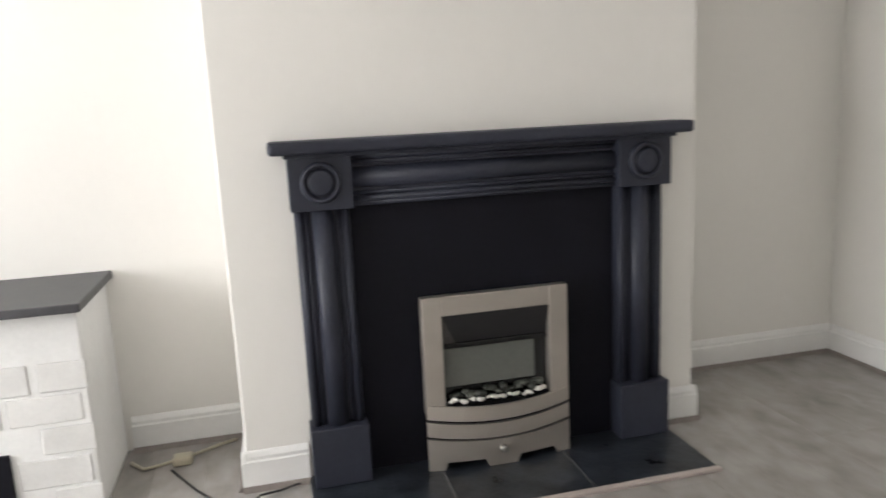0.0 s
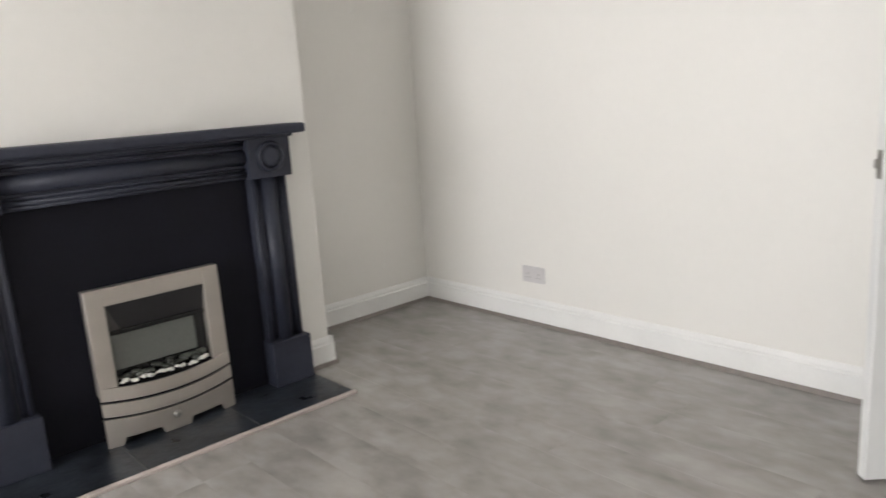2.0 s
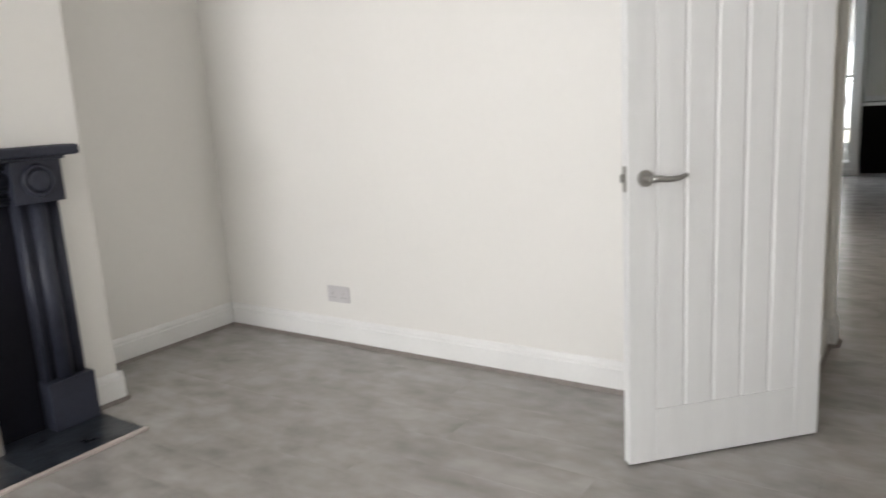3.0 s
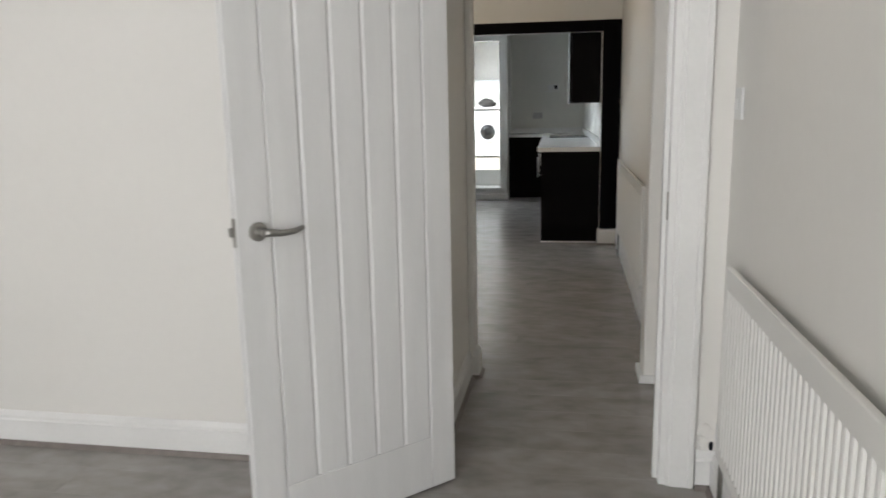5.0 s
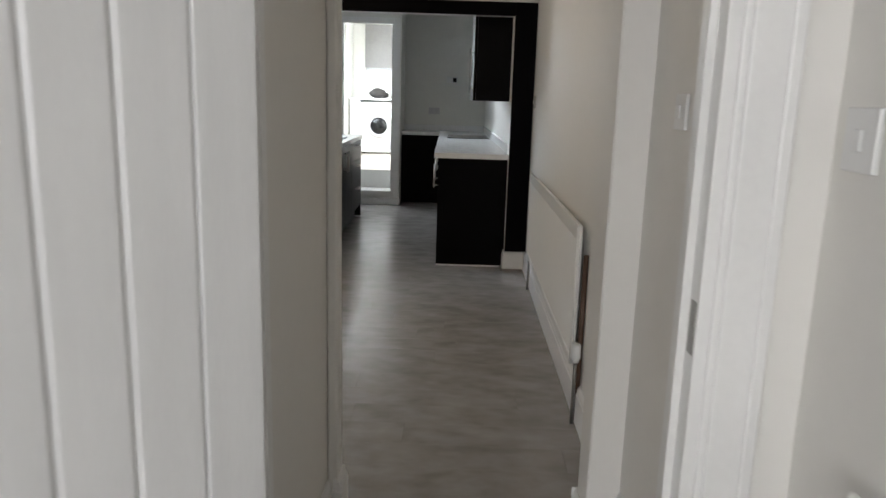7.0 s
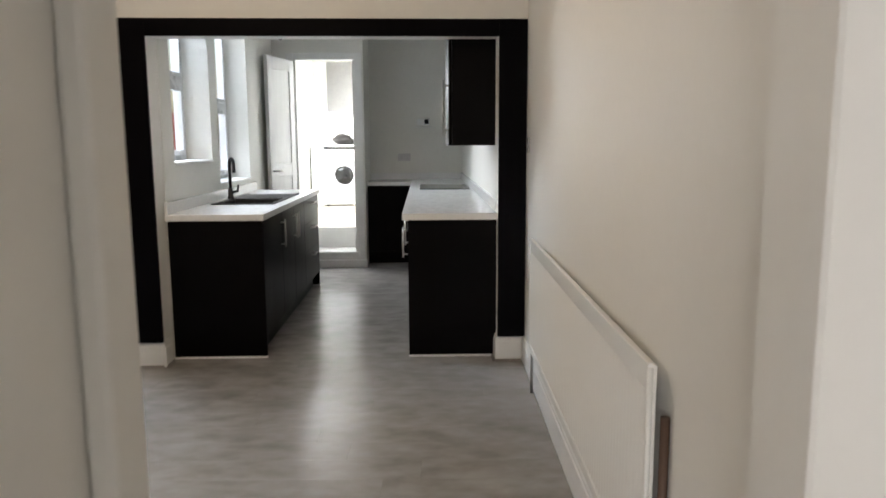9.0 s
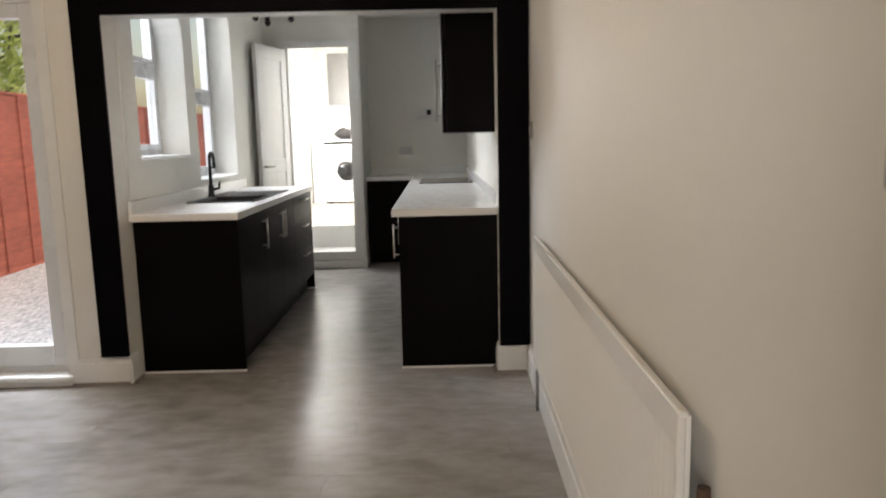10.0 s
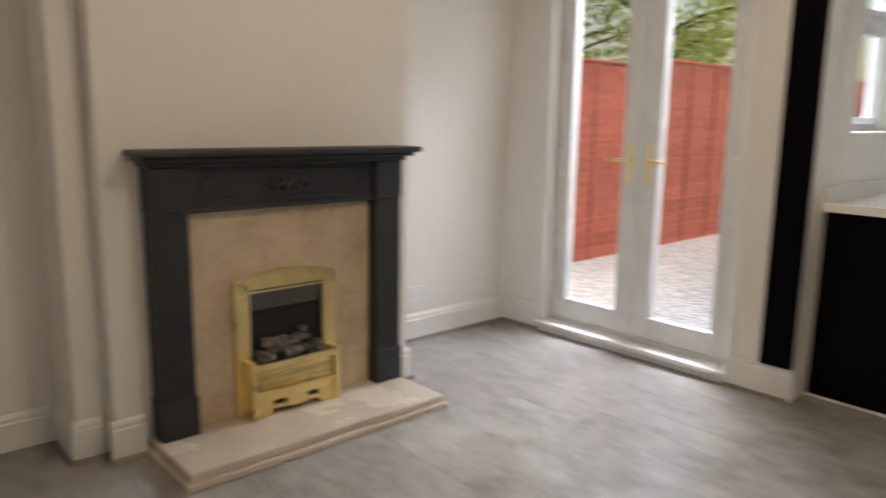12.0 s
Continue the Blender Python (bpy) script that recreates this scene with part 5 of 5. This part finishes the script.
ceiling_light(KIT @ Matrix.Translation((2.72, 1.82, K_CEIL)), "black three-arm ceiling light in the kitchen, unlit", BLACKGLOSS, 0.07)
# unseen fitting, inferred from wall glints and warm cast; its form is assumed
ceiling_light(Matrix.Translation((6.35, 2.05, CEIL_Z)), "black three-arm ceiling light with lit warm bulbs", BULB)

# small cable and connector on the alcove floor
cb1 = thing("loose_cable", "cream aerial cable with a connector on the floor", "cable")
part("wire", tube(bmesh.new(), [(0.47, 4.30, 0.012), (0.52, 4.24, 0.008), (0.58, 4.25, 0.010), (0.64, 4.27, 0.014), (0.70, 4.30, 0.012), (0.78, 4.36, 0.008), (0.84, 4.38, 0.01)], 0.006, 8), CABLE, cb1)
part("connector", block(0.62, 4.225, 0.002, 0.69, 4.285, 0.035, bevel=0.010), CABLE, cb1, "cream plastic connector")
cb2 = new("black_cable", mesh_from("black_cable", tube(bmesh.new(), [(1.06, 3.945, 0.012), (0.99, 3.92, 0.010), (0.93, 3.90, 0.016), (0.90, 3.86, 0.010), (0.84, 3.84, 0.008), (0.72, 4.02, 0.008), (0.62, 4.20, 0.008)], 0.004, 8), CABLEB))
tagged(cb2, "thin black cable lying on the floor by the surround", "cable")

# chipped plaster at the foot of the door wall
ch = thing("chipped_plaster", "chipped plaster with a dark hole beside the door frame", "wall damage", Matrix.Translation((X_D, 0.452, 0.19)))
cbm = bmesh.new()
for k in range(4):
    stone(cbm, (0.0, 0.010 * math.sin(k * 2.3), -0.050 + 0.022 * k), 0.022, 130 + k, 1.1)
for v in cbm.verts:
    v.co.x *= 0.10
part("loose_plaster", cbm, WALL, ch)
part("hole", stone(bmesh.new(), (0.002, -0.016, -0.040), 0.0095, 141, 2.0), BLACKP, ch, "dark hole")

# ---- garden ----
G_Z = -0.20
gm = bmesh.new()
bx(gm, -200, -140, G_Z - 0.3, 200, 140, G_Z)
setting("ground", gm, GRAVEL, "pale loose gravel garden ground", "ground", REAR)
FV = 5.45


def fence_panel(m):
    f = thing("garden_fence", "red-stained overlap timber fence panel", "fence", m, "garden fence panels")
    for i in range(13):
        z = 0.02 + i * 0.161
        bm = bmesh.new()
        mm = Matrix.Translation((0, 0.0, z)) @ Matrix.Rotation(radians(4), 4, "X")
        bx(bm, 0.0, -0.006, 0, 1.80, 0.006, 0.175, m=mm)
        part("slat", bm, FENCE, f)
    for x in (0.0, 0.6, 1.2, 1.76):
        part("batten", block(x, -0.032, 0.0, x + 0.04, -0.012, 2.11, bevel=0.003), FENCE, f)
    part("gravel_board", block(0.0, -0.012, -0.14, 1.80, 0.012, 0.018, bevel=0.004), FENCE, f)
    part("cap_rail", block(-0.01, -0.035, 2.11, 1.81, 0.025, 2.135, bevel=0.003), FENCE, f)
    return f


fm0 = REAR @ Matrix.Translation((0.5, FV, G_Z - 0.07)) @ RZ(1.0)
STEP = (-0.06, 0.0, 0.10, 0.13, 0.13, 0.13, 0.13)      # the panels step up with the ground
first = fence_panel(fm0 @ Matrix.Translation((0, 0, STEP[0])))
for i in range(1, 7):
    copy_thing(first, fm0 @ Matrix.Translation((1.9 * i, 0, STEP[i])))
for i in range(8):
    p = new("fence_post", mesh_from("fence_post", block(-0.045, -0.05, 0, 0.045, 0.045, 2.20, bevel=0.006), FENCE))
    p.matrix_world = fm0 @ Matrix.Translation((-0.05 + 1.9 * i, 0, 0.0))
    tagged(p, "red-stained square fence post", "fence post", "garden fence posts")


def tree(name, m, height, spread, seed, n=2200, label="leafy green garden tree behind the fence"):
    t = thing(name, label, "tree", m)
    r = random.Random(seed)
    tb = bmesh.new()
    tube(tb, [(0, 0, 0), (0.05, 0.02, height * 0.3), (0.02, 0.08, height * 0.6), (0.1, 0.0, height * 0.9)], [0.13, 0.10, 0.07, 0.02], 10)
    tips = []
    for k in range(16):
        z = height * r.uniform(0.28, 0.85)
        a = r.uniform(0, 6.28)
        ln = spread * r.uniform(0.5, 1.0)
        e = Vector((math.cos(a) * ln, math.sin(a) * ln, z + r.uniform(0.2, 0.9)))
        tube(tb, [(0.03, 0.03, z), e * 0.5 + Vector((0, 0, z * 0.5 + 0.1)), e], [0.045, 0.03, 0.01], 6)
        tips += [e, e * 0.7 + Vector((0, 0, z * 0.3 + 0.1))]
    part("trunk", tb, BARK, t)
    cr = bmesh.new()
    for k in range(n):
        c = tips[r.randrange(len(tips))] + Vector((r.gauss(0, 0.33), r.gauss(0, 0.33), r.gauss(0, 0.28)))
        q = Euler((r.uniform(-1.2, 1.2), r.uniform(-1.2, 1.2), r.uniform(0, 6.3))).to_matrix()
        s = r.uniform(0.05, 0.10)
        vs_ = [cr.verts.new(c + q @ Vector(p) * s) for p in ((-1, 0, 0), (0, -0.5, 0.1), (1.1, 0, 0), (0, 0.5, 0.1))]
        cr.faces.new(vs_)
    part("crown", cr, LEAF, t)
    return t


tree("tree", REAR @ Matrix.Translation((2.5, 8.0, G_Z)), 4.6, 1.9, 3)
tree("tree", REAR @ Matrix.Translation((5.6, 8.6, G_Z)), 5.2, 2.1, 5)
tree("tree", REAR @ Matrix.Translation((8.6, 8.4, G_Z)), 4.8, 2.0, 8)
tree("tree", REAR @ Matrix.Translation((13.0, 9.6, G_Z)), 5.6, 2.4, 12)

# ---- floor planks, last ----
fl_front = setting("floor", block(X_F, Y_R - 0.1, -0.05, 4.75, Y_A + 0.1, -0.006), BEAD, "grey wood-effect plank floor", "floor")
fl_rear = setting("floor_dining", block(4.75, 0.2, -0.05, 8.12, 4.7, -0.006), BEAD, "grey wood-effect plank floor", "floor")
fl_kit = setting("floor_kitchen", block(8.12, 0.2, -0.05, 12.2, 2.86, -0.006), BEAD, "grey wood-effect plank floor", "floor")
PL, PW = 1.22, 0.18
pm = mesh_from("plank", block(0.0002, 0.0002, -0.006, PL - 0.0002, PW - 0.0002, 0.0, bevel=0.0005, seg=1), PLANK)
prng = random.Random(21)


def lay(parent, x0, x1, y0, y1):
    """Planks that run along y, staggered from row to row."""
    x, row = x0, 0
    while x < x1 - 0.01:
        y = y0 - prng.uniform(0.05, PL - 0.1)
        while y < y1 - 0.01:
            o_ = new("plank", pm)
            o_.parent = parent
            ya, yb = max(y, y0), min(y + PL, y1)
            o_.matrix_basis = Matrix.Translation((x + PW, ya, 0)) @ Matrix.Rotation(radians(90), 4, "Z") @ Matrix.Diagonal(((yb - ya) / PL, 1, 1, 1))
            y += PL
        x += PW
        row += 1


lay(fl_front, 0.2, 4.70, Y_R - 0.10, Y_A)
lay(fl_rear, 4.70, 8.12, 0.42, 4.6)
lay(fl_kit, 8.12, 11.9, 0.6, 2.80)
lay(fl_front, 0.2 - 15 * PW, 0.2, Y_R - 0.10, Y_A)

area_lamp("sky_front", look((X_F - 0.02, 2.80, 1.45), (2.0, 2.3, 2.6)), 2.4, 1.6, LIV_W, (1.0, 0.985, 0.97))
area_lamp("sky_utility", KIT @ look((5.7, K_L + 0.34, 1.85), (5.7, 1.0, 0.6)), 2.3, 1.2, UTIL_W, (0.90, 0.95, 1.0))
# fill lamp added above the yard, out of view, to brighten the dining room
area_lamp("garden_fill", REAR @ look((1.5, 3.05, 2.95), (-2.0, 2.6, 0.5)), 2.4, 1.0, GARD_W, (0.76, 0.87, 1.0))
# second added fill lamp, high outside the kitchen windows
area_lamp("kitchen_fill", KIT @ look((1.6, 4.2, 3.1), (1.6, 1.2, 0.9)), 2.6, 0.9, KIT_W, (0.86, 0.93, 1.0))
# point lamp for the bulbs of the unseen dining room fitting
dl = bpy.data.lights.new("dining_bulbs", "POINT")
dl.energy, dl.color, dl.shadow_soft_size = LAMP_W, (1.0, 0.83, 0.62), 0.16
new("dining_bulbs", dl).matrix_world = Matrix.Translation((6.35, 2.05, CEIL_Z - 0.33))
